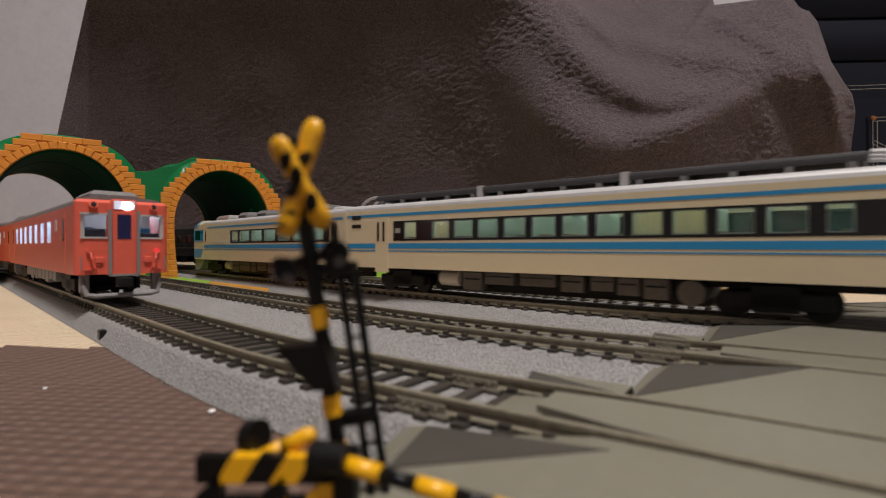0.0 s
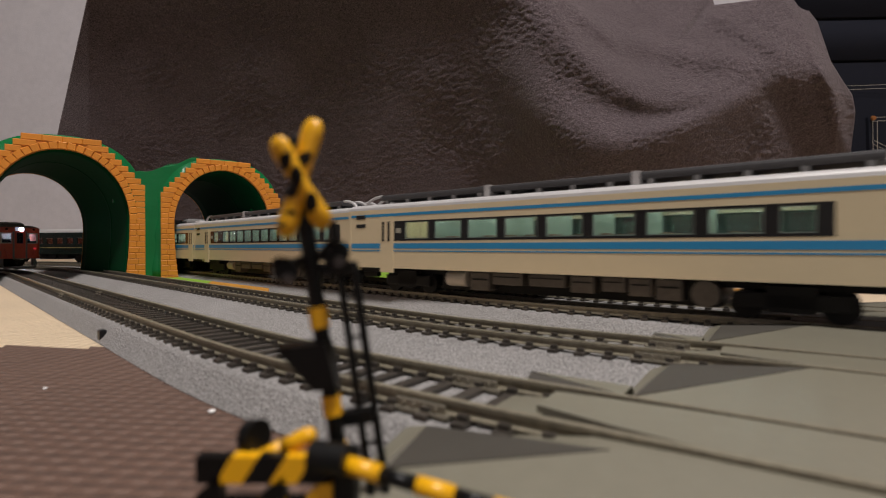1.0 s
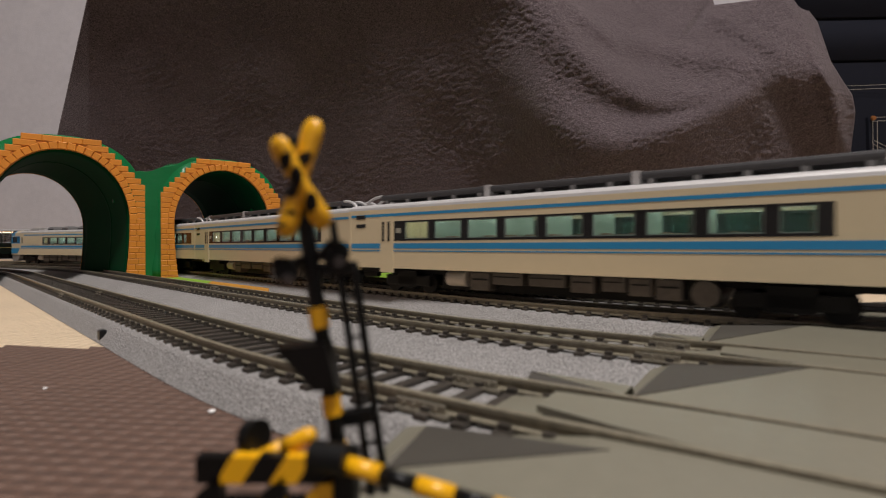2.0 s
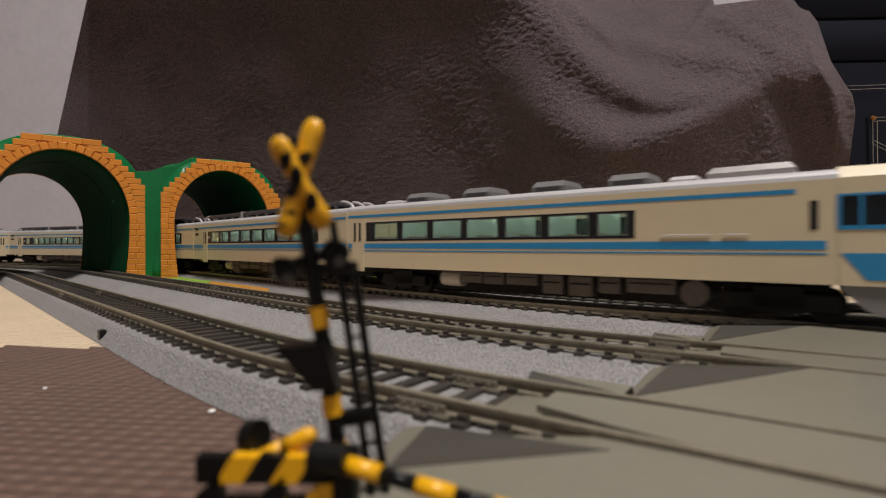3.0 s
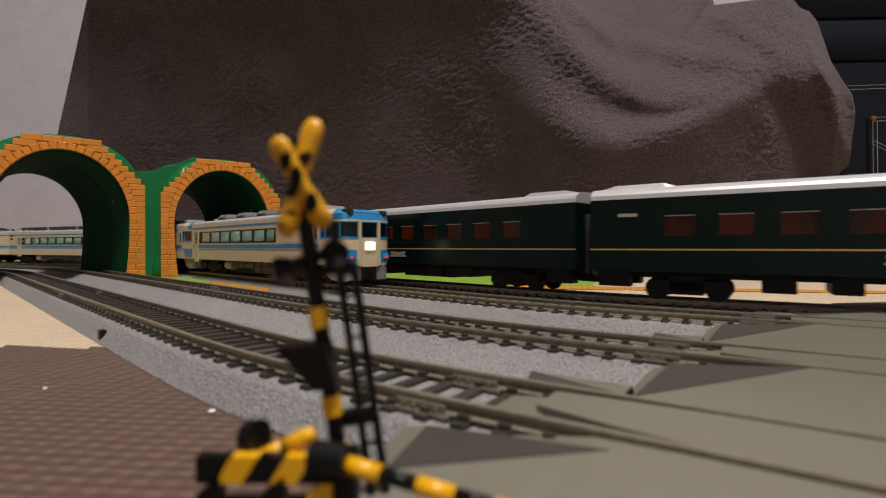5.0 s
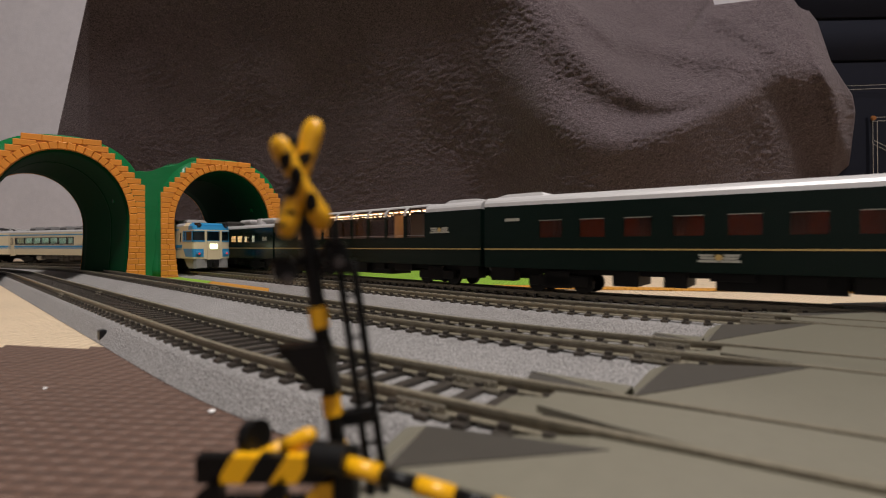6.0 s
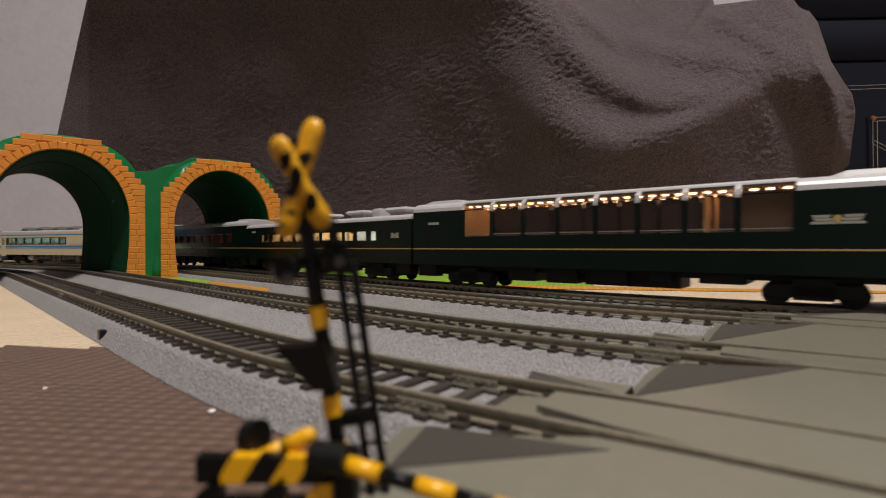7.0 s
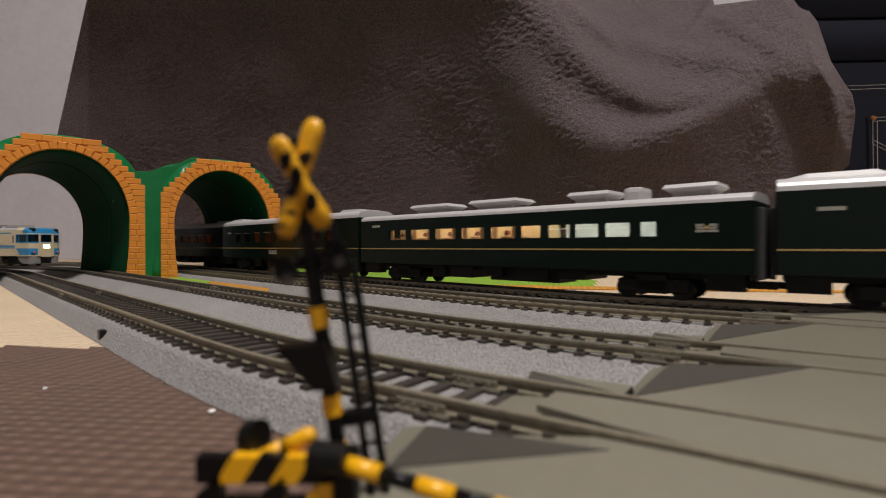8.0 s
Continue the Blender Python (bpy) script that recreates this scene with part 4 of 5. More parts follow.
            part("tail_light", cyl(bmesh.new(), (x + e * 0.0020, sg * 0.0132, 0.0235), (x + e * 0.0036, sg * 0.0132, 0.0235), 0.0012, 0.0012, 14), M_TAIL if sg * e > 0 else M_RED, t)
            part("jumper_box", B(*sorted((x + e * 0.0022, x + e * 0.0034)), sg * 0.0095 - 0.0016, sg * 0.0095 + 0.0016, 0.0180, 0.0208, 0.0004), M_RED, t)
            part("jumper_cable", tube(bmesh.new(), [(x + e * 0.0032, sg * 0.0128, 0.0228), (x + e * 0.0046, sg * 0.0125, 0.0200), (x + e * 0.0046, sg * 0.0115, 0.0160), (x + e * 0.0030, sg * 0.0108, 0.0140)], 0.0005, 8), M_RED, t)
            part("step_plate", B(*sorted((x + e * 0.0022, x + e * 0.0036)), sg * 0.0135 - 0.0016, sg * 0.0135 + 0.0016, 0.0150, 0.0156), M_RED, t)
            part("hand_rail", tube(bmesh.new(), [(x + e * 0.0040, sg * 0.0165, 0.0150), (x + e * 0.0040, sg * 0.0165, 0.0210)], 0.0003, 6), M_GREYTRIM, t)
        part("head_lamp_box", B(*sorted((x - e * 0.002, x + e * 0.0030)), -0.0052, 0.0052, 0.0418, 0.0470, 0.0012), M_RED, t)
        part("lamp_reflector", B(*sorted((x + e * 0.0030, x + e * 0.0032)), -0.0040, 0.0040, 0.0424, 0.0462), M_LAMPBOX, t, "lamp box face with the headlamp's light put in as glow")
        part("head_lamp", cyl(bmesh.new(), (x + e * 0.0030, e * 0.0012, 0.0440), (x + e * 0.0036, e * 0.0012, 0.0440), 0.0018, 0.0018, 16), M_HEAD, t, "bright white headlamp")
        bm = bmesh.new()
        for sg in (-1, 1):
            tube(bm, [(x - e * 0.0030, sg * 0.0152, 0.0130), (x + e * 0.0004, sg * 0.0150, 0.0075), (x + e * 0.0014, sg * 0.0138, 0.0040), (x + e * 0.0018, sg * 0.0110, 0.0034), (x + e * 0.0018, 0.0, 0.0034)], 0.0011, 8)
            box(bm, *sorted((x - e * 0.005, x - e * 0.001)), sg * 0.0142 - 0.0016, sg * 0.0142 + 0.0016, 0.0050, 0.0130)
        part("snow_guard", bm, M_GREYTRIM, t, "grey snow guard")
        part("coupler", B(*sorted((x, x + e * 0.0060)), -0.0030, 0.0030, 0.0070, 0.0115, 0.0006), M_DARK, t)
    x = -0.060
    rng = random.Random(3)
    while x < 0.058:
        w = rng.uniform(0.006, 0.014)
        part("equipment_box", B(x, x + w, -0.0150, 0.0150, rng.uniform(0.0045, 0.0075), 0.0129, 0.0005), M_GREYTRIM, t)
        x += w + 0.002
    for bx in (-BOG, BOG):
        bogie(t, bx)
    return t


PITCH = 0.266
white_train = [white_car("cabrev", "cream driving car with blue stripes and grey roof coolers")]
w_wide = white_car("wide", "cream coach with wide windows and dark roof rack")
white_train += [white_car("narrow", "cream coach with many windows and dark roof rack"), w_wide, copy_thing(w_wide, Matrix())]
w_cab = white_car("cab", "cream driving car with blue nose and lit sign")
white_train += [w_cab, copy_thing(w_cab, Matrix())]
local_train = [copy_thing(w_cab, Matrix()), copy_thing(white_train[0], Matrix())]
for o in local_train:
    tagged(o, "cream railcar with blue nose and bright headlight", "train car", "cream local train")
d_sleep = dark_car("sleeper", "dark green sleeping car with gold line and silver roof")
dark_train = [d_sleep, copy_thing(d_sleep, Matrix()), copy_thing(d_sleep, Matrix()), copy_thing(d_sleep, Matrix()), dark_car("lounge", "dark green lounge car with tall warm-lit windows"), dark_car("dining", "dark green dining car with lit windows, roof vents"), copy_thing(d_sleep, Matrix()), copy_thing(d_sleep, Matrix())]
red_train = [red_car("red diesel railcar with bright white headlamp")]
red_train.append(copy_thing(red_train[0], Matrix()))


def car_pose(k, s):
    a, b = on_track(k, s - BOG), on_track(k, s + BOG)
    m = (a + b) / 2
    return pose(m[0], m[1], RAIL_Z, 0, 0, math.degrees(math.atan2(b[1] - a[1], b[0] - a[0])))


# ---- tunnels ----
BRICKS = {}


def brick_mesh(w, h, depth):
    key = (round(w, 4), round(h, 4), round(depth, 4))
    if key not in BRICKS:
        bm = box(bmesh.new(), -w / 2, w / 2, -depth, 0.001, 0.0, h)
        front = [e for e in bm.edges if all(v.co.y < -depth * 0.9 for v in e.verts)]
        bmesh.ops.bevel(bm, geom=front, offset=0.00045, segments=1, affect="EDGES")
        me = bpy.data.meshes.new("brick")
        bm.to_mesh(me)
        bm.free()
        me.materials.append(M_BRICK)
        BRICKS[key] = me
    return BRICKS[key]


def tunnel(label, cx, cy, ang, k, length, swing, taper):
    """a toy tunnel of scale k: orange brick portal and a green vault behind it that bends away"""
    t = thing("toy_tunnel", label, "toy tunnel", "pair of toy tunnels")
    t.matrix_basis = pose(cx, cy, 0, 0, 0, ang)
    eye = 0.0353
    hw, flat_half, rin = 0.0539 * k, 0.0233 * k, 0.0429 * k
    top, corner, apex = eye + 0.0838 * k, eye + 0.0515 * k, eye + 0.0742 * k
    rv = 0.0527 * k
    spring = apex - rv

    def leg_x(z):
        return rin - 0.004 * max(0.0, 1 - z / spring) ** 2

    def arch(e):
        pts = [(-(leg_x(z) + e), z) for z in np.linspace(0, spring, 6)]
        pts += [(-(rin + e) * math.cos(a), spring + (rv + e) * math.sin(a)) for a in np.linspace(0, math.pi, 33)[1:-1]]
        pts += [((leg_x(z) + e), z) for z in np.linspace(spring, 0, 6)]
        return pts

    def bend(y):
        q = y / length
        return swing * (0.45 * q + 0.55 * q * q)

    def narrow(y):
        return 1 - (1 - taper) * y / length

    def hill():
        ro, rt = rin + 0.0116 * k, rv + 0.0106 * k
        pts = [(-ro, z) for z in np.linspace(0, spring, 6)]
        for a in np.linspace(0, math.pi, 33)[1:-1]:
            pts.append((-ro * math.copysign(abs(math.cos(a)) ** 0.80, math.cos(a)), spring + rt * math.sin(a) ** 0.80))
        return pts + [(ro, z) for z in np.linspace(spring, 0, 6)]
    inner, outer = arch(0.0006), hill()
    bm = bmesh.new()
    secs = []
    for i in range(13):
        y = 0.003 + (length - 0.003) * i / 12
        q = y / length
        swell = 0.0045 * k * math.sin(math.pi * min(1.0, q * 1.1)) + 0.0012 * math.sin(q * 19)
        nw = narrow(y)
        secs.append([(x * nw * (1 + swell / rin) + bend(y), y, z * nw * (1 + swell / apex)) for x, z in outer] + [(x * nw + bend(y), y, z * nw) for x, z in inner[::-1]])
    loft(bm, secs)
    part("shell", bm, M_GREEN, t, "glossy moulded green plastic vault", smooth=True)
    # thin skin added over the vault to darken its inside
    lsec = []
    for i in range(13):
        y = 0.002 + (length - 0.001) * i / 12
        nw = narrow(y)
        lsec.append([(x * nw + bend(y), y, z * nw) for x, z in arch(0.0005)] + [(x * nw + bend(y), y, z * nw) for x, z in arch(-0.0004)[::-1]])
    part("vault_lining", loft(bmesh.new(), lsec), M_VAULT_SHADE, t, "inside of the vault, shade put into its dull dark green", smooth=True)
    for q in (0.46,):
        y = length * q
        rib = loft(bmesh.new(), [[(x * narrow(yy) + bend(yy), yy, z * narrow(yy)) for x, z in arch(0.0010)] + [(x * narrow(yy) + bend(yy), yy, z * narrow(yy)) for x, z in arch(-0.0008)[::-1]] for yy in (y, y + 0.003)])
        part("inner_rib", rib, M_VAULT_SHADE, t, smooth=True)
    px, pz = rin * 0.93, spring + rv * 0.34
    part("mould_peg", cyl(bmesh.new(), (px + bend(0.04) + 0.004, 0.040, pz), (px + bend(0.04) - 0.0022, 0.038, pz - 0.0004), 0.0022, 0.0020, 16), M_GREEN, t, "small round peg on the vault")
    rim = loft(bmesh.new(), [[(x * taper + bend(length), yy, z * taper) for x, z in arch(0.0095 * k)] + [(x * taper + bend(length), yy, z * taper) for x, z in arch(-0.0008)[::-1]] for yy in (length, length + 0.004)])
    part("rear_rim", rim, M_MORTAR, t)
    # side wing of green hillside between the portal and the ground
    for sg in (-1, 1):
        bm = bmesh.new()
        secs = []
        for i in range(9):
            z = corner * (1 - i / 8) + 0.0002
            w = hw * 0.985 + 0.0075 * k * (i / 8) ** 0.7 + 0.0012 * math.sin(i * 2.1)
            secs.append([(sg * hw * 0.86, 0.003, z), (sg * w, 0.0045, z), (sg * (w + 0.004 * k), 0.022 * k, z), (sg * hw * 0.90 + bend(0.05 * k), 0.05 * k, z)])
        loft(bm, secs)
        part("hill_side", bm, M_GREEN, t, "green moulded rock flank", smooth=True)

    def outer_x(z):
        return hw if z <= corner else flat_half + (hw - flat_half) * (top - z) / (top - corner)
    # portal backing
    rows = round(top / (0.0047 * k))
    h = top / rows
    bm = bmesh.new()
    ao = []
    for x, z in arch(0.0):
        ao.append((x, z))
    hull = []
    for x, z in ao:
        d = np.array([x, max(0.0, z - spring)])
        n = d / max(1e-6, np.hypot(*d))
        f = 0.0
        while f < 0.05 and abs(x + n[0] * f) < outer_x(z + n[1] * f) - (0.0012 if z + n[1] * f < corner - h else 0.0056 * k) and z + n[1] * f < top - 0.0015:
            f += 0.0004
        hull.append((x + n[0] * f, z + n[1] * f))
    loft(bm, [[(x, yy, z) for x, z in hull] + [(x, yy, z) for x, z in ao[::-1]] for yy in (-0.0012, 0.0032)])
    plate = part("portal", bm, M_MORTAR, t, "orange moulded brick portal")

    def put_brick(x, z, w, hh, depth, turn=0.0):
        ob = new("brick", brick_mesh(w, hh, depth))
        ob.parent = plate
        ob.matrix_basis = pose(x, -0.0012 + 0.001, z, 0, math.degrees(turn), 0)
    ring_w = 0.0054 * k
    n = 29
    # stones of the arch, even along the curve
    th = np.linspace(0, math.pi, 400)
    ex, ez = -rin * np.cos(th), rv * np.sin(th)
    arc = np.r_[0, np.cumsum(np.hypot(np.diff(ex), np.diff(ez)))]
    for i in range(n):
        a = float(np.interp((i + 0.5) / n * arc[-1], arc, th))
        nx_, nz_ = -math.cos(a) / rin, math.sin(a) / rv
        put_brick(-rin * math.cos(a), spring + rv * math.sin(a), arc[-1] / n - 0.0001, ring_w, 0.0024, math.atan2(nx_, nz_))
    for r in range(rows):
        z0 = r * h
        zm = z0 + h / 2
        xo = outer_x(z0 + h * 0.75)
        for sg in (-1, 1):
            if z0 + h * 0.6 < spring:
                xi = leg_x(zm)
                m = xi + (xo - xi) * (0.60 if r % 2 else 0.44)
                for a, b, dp in ((xi, m, 0.0023), (m, xo, 0.0021)):
                    put_brick(sg * (a + b) / 2, z0 + 0.00015, b - a - 0.0001, h - 0.0001, dp)
            else:
                ra, rb = rin + ring_w * 0.92, rv + ring_w * 0.92
                za = max(0.0, z0 + h * 0.35 - spring)
                xi = ra * math.sqrt(max(0.0, 1 - (za / rb) ** 2))
                span = xo - xi
                if span < 0.0012:
                    continue
                cnt = max(1, round(span / (0.0098 * k)))
                for i in range(cnt):
                    a, b = xi + span * i / cnt, xi + span * (i + 1) / cnt
                    put_brick(sg * (a + b) / 2, z0 + 0.00005, b - a - 0.0001, h - 0.0001, 0.0019)
    return t


tunnel("green toy tunnel with orange brick arch over two tracks", -0.362, 0.470, 34.8, 1.25, 0.120, -0.036, 0.92)
second = tunnel("green toy tunnel with orange brick arch beside the other", -0.2416, 0.5445, 34.0, 1.13, 0.155, -0.041, 0.95)


def saddle(t):
    """the moulded green slope that fills the gap beside the brick portal and climbs to its crown"""
    secs = []
    n = 9
    for i in range(n + 1):
        y = 0.0046 + 0.075 * i / n
        q = i / n
        lift = 0.0035 * math.sin(math.pi * q) - 0.010 * q * q
        prof = []
        for j in range(13):
            u = j / 12
            x = -0.0900 + 0.0660 * u
            z = 0.1075 + 0.0255 * u ** 1.15 + lift + 0.0016 * math.sin(9 * u + 5 * q) * (1 - u) + 0.0012 * math.sin(17 * u - 8 * q)
            prof.append((x - 0.022 * q * q, y, z))
        ring = prof + [(-0.0520 - 0.022 * q * q, y, 0.0900), (-0.0520 - 0.022 * q * q, y, 0.0004)]
        ring += [(-0.0862 - 0.022 * q * q, y, 0.0004), (-0.0850 - 0.022 * q * q, y, 0.0600)]
        secs.append(ring)
    ob = part("hill_saddle", loft(bmesh.new(), secs), M_GREEN, t, "glossy green moulded slope between the tunnels")
    for p in ob.data.polygons:
        p.use_smooth = len(p.vertices) == 4 and p.normal.z > 0.4


saddle(second)


# ---- level crossing plates ----
def crossing():
    t = thing("level_crossing", "olive grey plastic level crossing plates with sloping ends", "level crossing")
    zt = RAIL_Z - 0.0003

    def wedge_plate(name, k, lat0, lat1, s0, s1, low, z_end, drop=0.0024, run=0.027, skew=0.0):
        """flat plate along the track whose corner by the far rail slopes down in one triangular facet"""
        bm = bmesh.new()
        n = 10
        N, Lc, R = at(k, s0 + skew, lat0, zt), at(k, s0, lat1, zt - drop), at(k, s0 + run, lat1, zt)
        ss = [s0 + run + (s1 - s0 - run) * i / n for i in range(n + 1)]
        near = [bm.verts.new(N)] + [bm.verts.new(at(k, s, lat0, zt)) for s in ss]
        far = [bm.verts.new(R)] + [bm.verts.new(at(k, s, lat1, zt)) for s in ss[1:]]
        vl = bm.verts.new(Lc)
        bm.faces.new((near[0], near[1], far[0]))
        for i in range(n):
            bm.faces.new((near[i + 1], near[i + 2], far[i + 1], far[i]))
        # skirts
        nb = [bm.verts.new(at(k, s, lat0 - low[0], low[1])) for s in [s0 + skew - 0.004] + ss]
        fb = [bm.verts.new(at(k, s, lat1, z_end)) for s in ss]
        lb = bm.verts.new(at(k, s0 - 0.004, lat1, z_end))
        for i in range(n + 1):
            bm.faces.new((nb[i], nb[i + 1], near[i + 1], near[i]))
        for i in range(n):
            bm.faces.new((far[i], far[i + 1], fb[i + 1], fb[i]))
        bm.faces.new((vl, far[0], fb[0], lb))
        bm.faces.new((nb[0], near[0], vl, lb))
        bmesh.ops.recalc_face_normals(bm, faces=bm.faces[:])
        ob = part(name, bm, M_PLATE, t)
        # the facet's shade as an added dark piece, a little below the rim that frames it
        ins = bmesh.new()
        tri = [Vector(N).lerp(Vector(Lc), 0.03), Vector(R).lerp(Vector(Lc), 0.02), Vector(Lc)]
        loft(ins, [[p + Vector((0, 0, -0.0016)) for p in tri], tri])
        part("ramp_insert", ins, M_FACET_SHADE, ob, "sloping facet with its dark shade put into the colour")
        return ob
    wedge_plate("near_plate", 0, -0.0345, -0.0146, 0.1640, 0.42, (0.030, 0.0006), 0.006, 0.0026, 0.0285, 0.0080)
    lip = [[at(0, u, -0.0145, 0.006), at(0, u, -0.0099, 0.006), at(0, u, -0.0099, zt - 0.0004 - 0.0026 * max(0.0, 1 - (u - 0.176) / 0.014)), at(0, u, -0.0145, zt - 0.0004 - 0.0026 * max(0.0, 1 - (u - 0.176) / 0.014))] for u in np.linspace(0.1760, 0.42, 20)]
    part("rail_lip", loft(bmesh.new(), lip), M_PLATE, t)
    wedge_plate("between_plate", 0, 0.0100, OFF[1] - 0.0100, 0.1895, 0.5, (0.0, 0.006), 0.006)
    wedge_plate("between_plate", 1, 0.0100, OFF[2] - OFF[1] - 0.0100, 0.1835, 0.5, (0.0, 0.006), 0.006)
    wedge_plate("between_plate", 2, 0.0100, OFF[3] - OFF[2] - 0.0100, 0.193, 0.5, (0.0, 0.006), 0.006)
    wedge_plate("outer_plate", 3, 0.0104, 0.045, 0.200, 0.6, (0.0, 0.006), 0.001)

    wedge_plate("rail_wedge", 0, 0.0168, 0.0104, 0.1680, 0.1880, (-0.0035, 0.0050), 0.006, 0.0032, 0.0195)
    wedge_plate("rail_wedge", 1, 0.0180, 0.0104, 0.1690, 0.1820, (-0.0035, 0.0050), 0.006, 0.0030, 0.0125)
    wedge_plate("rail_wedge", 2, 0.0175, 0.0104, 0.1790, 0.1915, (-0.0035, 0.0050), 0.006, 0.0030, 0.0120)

    def inner_plate(k, s0, s1):
        secs = []
        for i in range(19):
            s = s0 + (s1 - s0) * i / 18
            flare = 0.0048 * max(0.0, 1 - (s - s0) / 0.026) ** 1.3
            secs.append([at(k, s, y, z) for y, z in ((-0.0079 + flare, 0.0062), (0.0079 - flare * 0.4, 0.0062), (0.0079 - flare * 0.4, zt), (-0.0079 + flare, zt))])
        part("centre_plate", loft(bmesh.new(), secs), M_PLATE, t)
        lip = [[at(k, s, y, z) for y, z in ((-0.0062, 0.0060), (0.0062, 0.0060), (0.0062, z1), (-0.0062, z1))] for s, z1 in ((s0 - 0.011, 0.0072), (s0 + 0.001, 0.0086))]
        part("approach_lip", loft(bmesh.new(), lip), M_PLATE, t)
    inner_plate(0, 0.1775, 0.42)
    inner_plate(1, 0.1875, 0.5)
    inner_plate(2, 0.1900, 0.55)
    inner_plate(3, 0.2000, 0.6)


crossing()


# ---- fleece blanket ----
def lattice_noise(x, z, seed):
    """smooth random field of unit cell, for whole arrays"""
    rng = np.random.RandomState(seed)
    tab = rng.rand(256, 256)
    xi, zi = np.floor(x).astype(int), np.floor(z).astype(int)
    fx, fz = x - xi, z - zi
    fx, fz = fx * fx * (3 - 2 * fx), fz * fz * (3 - 2 * fz)
    v = lambda i, j: tab[(xi + i) % 256, (zi + j) % 256]
    return (v(0, 0) * (1 - fx) + v(1, 0) * fx) * (1 - fz) + (v(0, 1) * (1 - fx) + v(1, 1) * fx) * fz - 0.5


def blanket():
    """leans inward to stay dark on the one side, and slopes back over a bulky seat on the other; shaped to fit the
    camera's view
    """
    D, H = 0.88, 0.0353
    crest = ([-0.9, 0.06, 0.11, 0.162, 0.206, 0.261, 0.324, 0.373, 0.43, 0.50, 0.585, 0.657, 0.85], [0.75, 0.62, 0.54, 0.458, 0.415, 0.358, 0.312, 0.291, 0.287, 0.312, 0.352, 0.363, 0.35])
    ridge = ([-0.9, 0.02, 0.10, 0.194, 0.286, 0.36, 0.409, 0.503, 0.585, 0.657, 0.85], [0.48, 0.42, 0.34, 0.247, 0.216, 0.224, 0.247, 0.297, 0.347, 0.359, 0.35])
    upper = ([0.15, 0.249, 0.348, 0.472, 0.60], [0.50, 0.439, 0.396, 0.371, 0.372])
    edge = ([0.0, 0.17, 0.204, 0.275, 0.3055, 0.335, 0.366, 0.436, 0.476, 0.52, 0.60], [0.70, 0.722, 0.727, 0.735, 0.73, 0.71, 0.691, 0.667, 0.636, 0.60, 0.57])
    nx, nz = 620, 300

    def soft(a, w):
        return w * np.logaddexp(0, a / w)

    def smooth(px, pz, x):
        return sum(np.interp(x + d, px, pz) for d in np.linspace(-0.035, 0.035, 9)) / 9
    u, v = np.meshgrid(np.linspace(0, 1, nx + 1), np.linspace(0, 1, nz + 1))
    z = 0.002 + v * 0.60
    left = -0.7397 + 0.222 * z + 0.105 * np.clip((0.225 - z) / 0.05, 0, 1)
    right = np.interp(z, *edge)
    x = left + (right - left) * u
    cz, rz, uz = smooth(*crest, x), smooth(*ridge, x), smooth(*upper, x)
    on = 1 / (1 + np.exp(-(x - 0.135) / 0.040))
    gap = np.clip((cz - rz) / 0.09, 0, 1) * np.clip((x - 0.10) / 0.16, 0, 1)
    # inward lean turns the hanging cloth away from the lamp, to darken it
    y = D + (1 - on) * 0.63 * np.maximum(0, 0.60 - z) + on * 0.60 * soft(rz - z, 0.018)
    # lies back above the crest
    y += on * 1.0 * soft(z - cz, 0.020)
    # hollow between the crest and the lower roll, and the roll itself
    y += on * 0.031 * gap * np.exp(-((z - (0.56 * cz + 0.44 * rz)) / np.maximum(0.016, 0.34 * (cz - rz))) ** 2)
    y -= on * 0.007 * np.clip((x - 0.12) / 0.14, 0, 1) * np.exp(-((z - rz) / 0.034) ** 2)
    # roll across the upper part, with a dip in front of it
    band = np.exp(-((x - 0.40) / 0.16) ** 4)
    y -= band * 0.008 * np.exp(-((z - uz) / 0.020) ** 2)
    y += band * 0.010 * np.exp(-((z - uz + 0.036) / 0.026) ** 2)

    def fold(xa, za, xb, zb, width, depth):
        """a straight soft fold from a to b; depth > 0 sinks"""
        dx, dz = xb - xa, zb - za
        ln = math.hypot(dx, dz)
        along = ((x - xa) * dx + (z - za) * dz) / ln
        off = ((x - xa) * dz - (z - za) * dx) / ln
        over = np.maximum(0, np.maximum(-along, along - ln))
        return depth * np.exp(-(off / width) ** 2 - (over / 0.03) ** 2)
    y += fold(0.447, 0.430, 0.480, 0.475, 0.007, 0.012)
    y -= fold(0.500, 0.440, 0.600, 0.385, 0.018, 0.007)
    y += fold(0.470, 0.425, 0.570, 0.372, 0.018, 0.005)
    y -= fold(0.560, 0.450, 0.660, 0.400, 0.016, 0.005)
    y -= fold(0.682, 0.340, 0.715, 0.215, 0.016, 0.014)
    y += fold(0.600, 0.300, 0.650, 0.180, 0.030, 0.016)
    y -= fold(0.225, 0.470, 0.300, 0.400, 0.012, 0.007)
    y -= fold(-0.020, 0.330, 0.090, 0.200, 0.050, 0.006)
    # hanging part: broad soft waves and the turned side
    y += (1 - on) * (0.008 * np.sin(x * 11 + 0.6) + 0.005 * np.sin(x * 23 + z * 3))
    y += 0.8 * np.maximum(0, -0.631 - x) + 0.9 * np.maximum(0, x - right + 0.030)
    y += 0.012 * lattice_noise(x * 9 + 40, z * 9, 1)
    # short pile, pushed into small pits and ridges
    a, b = x * 0.9 + z * 0.42, z * 0.9 - x * 0.42
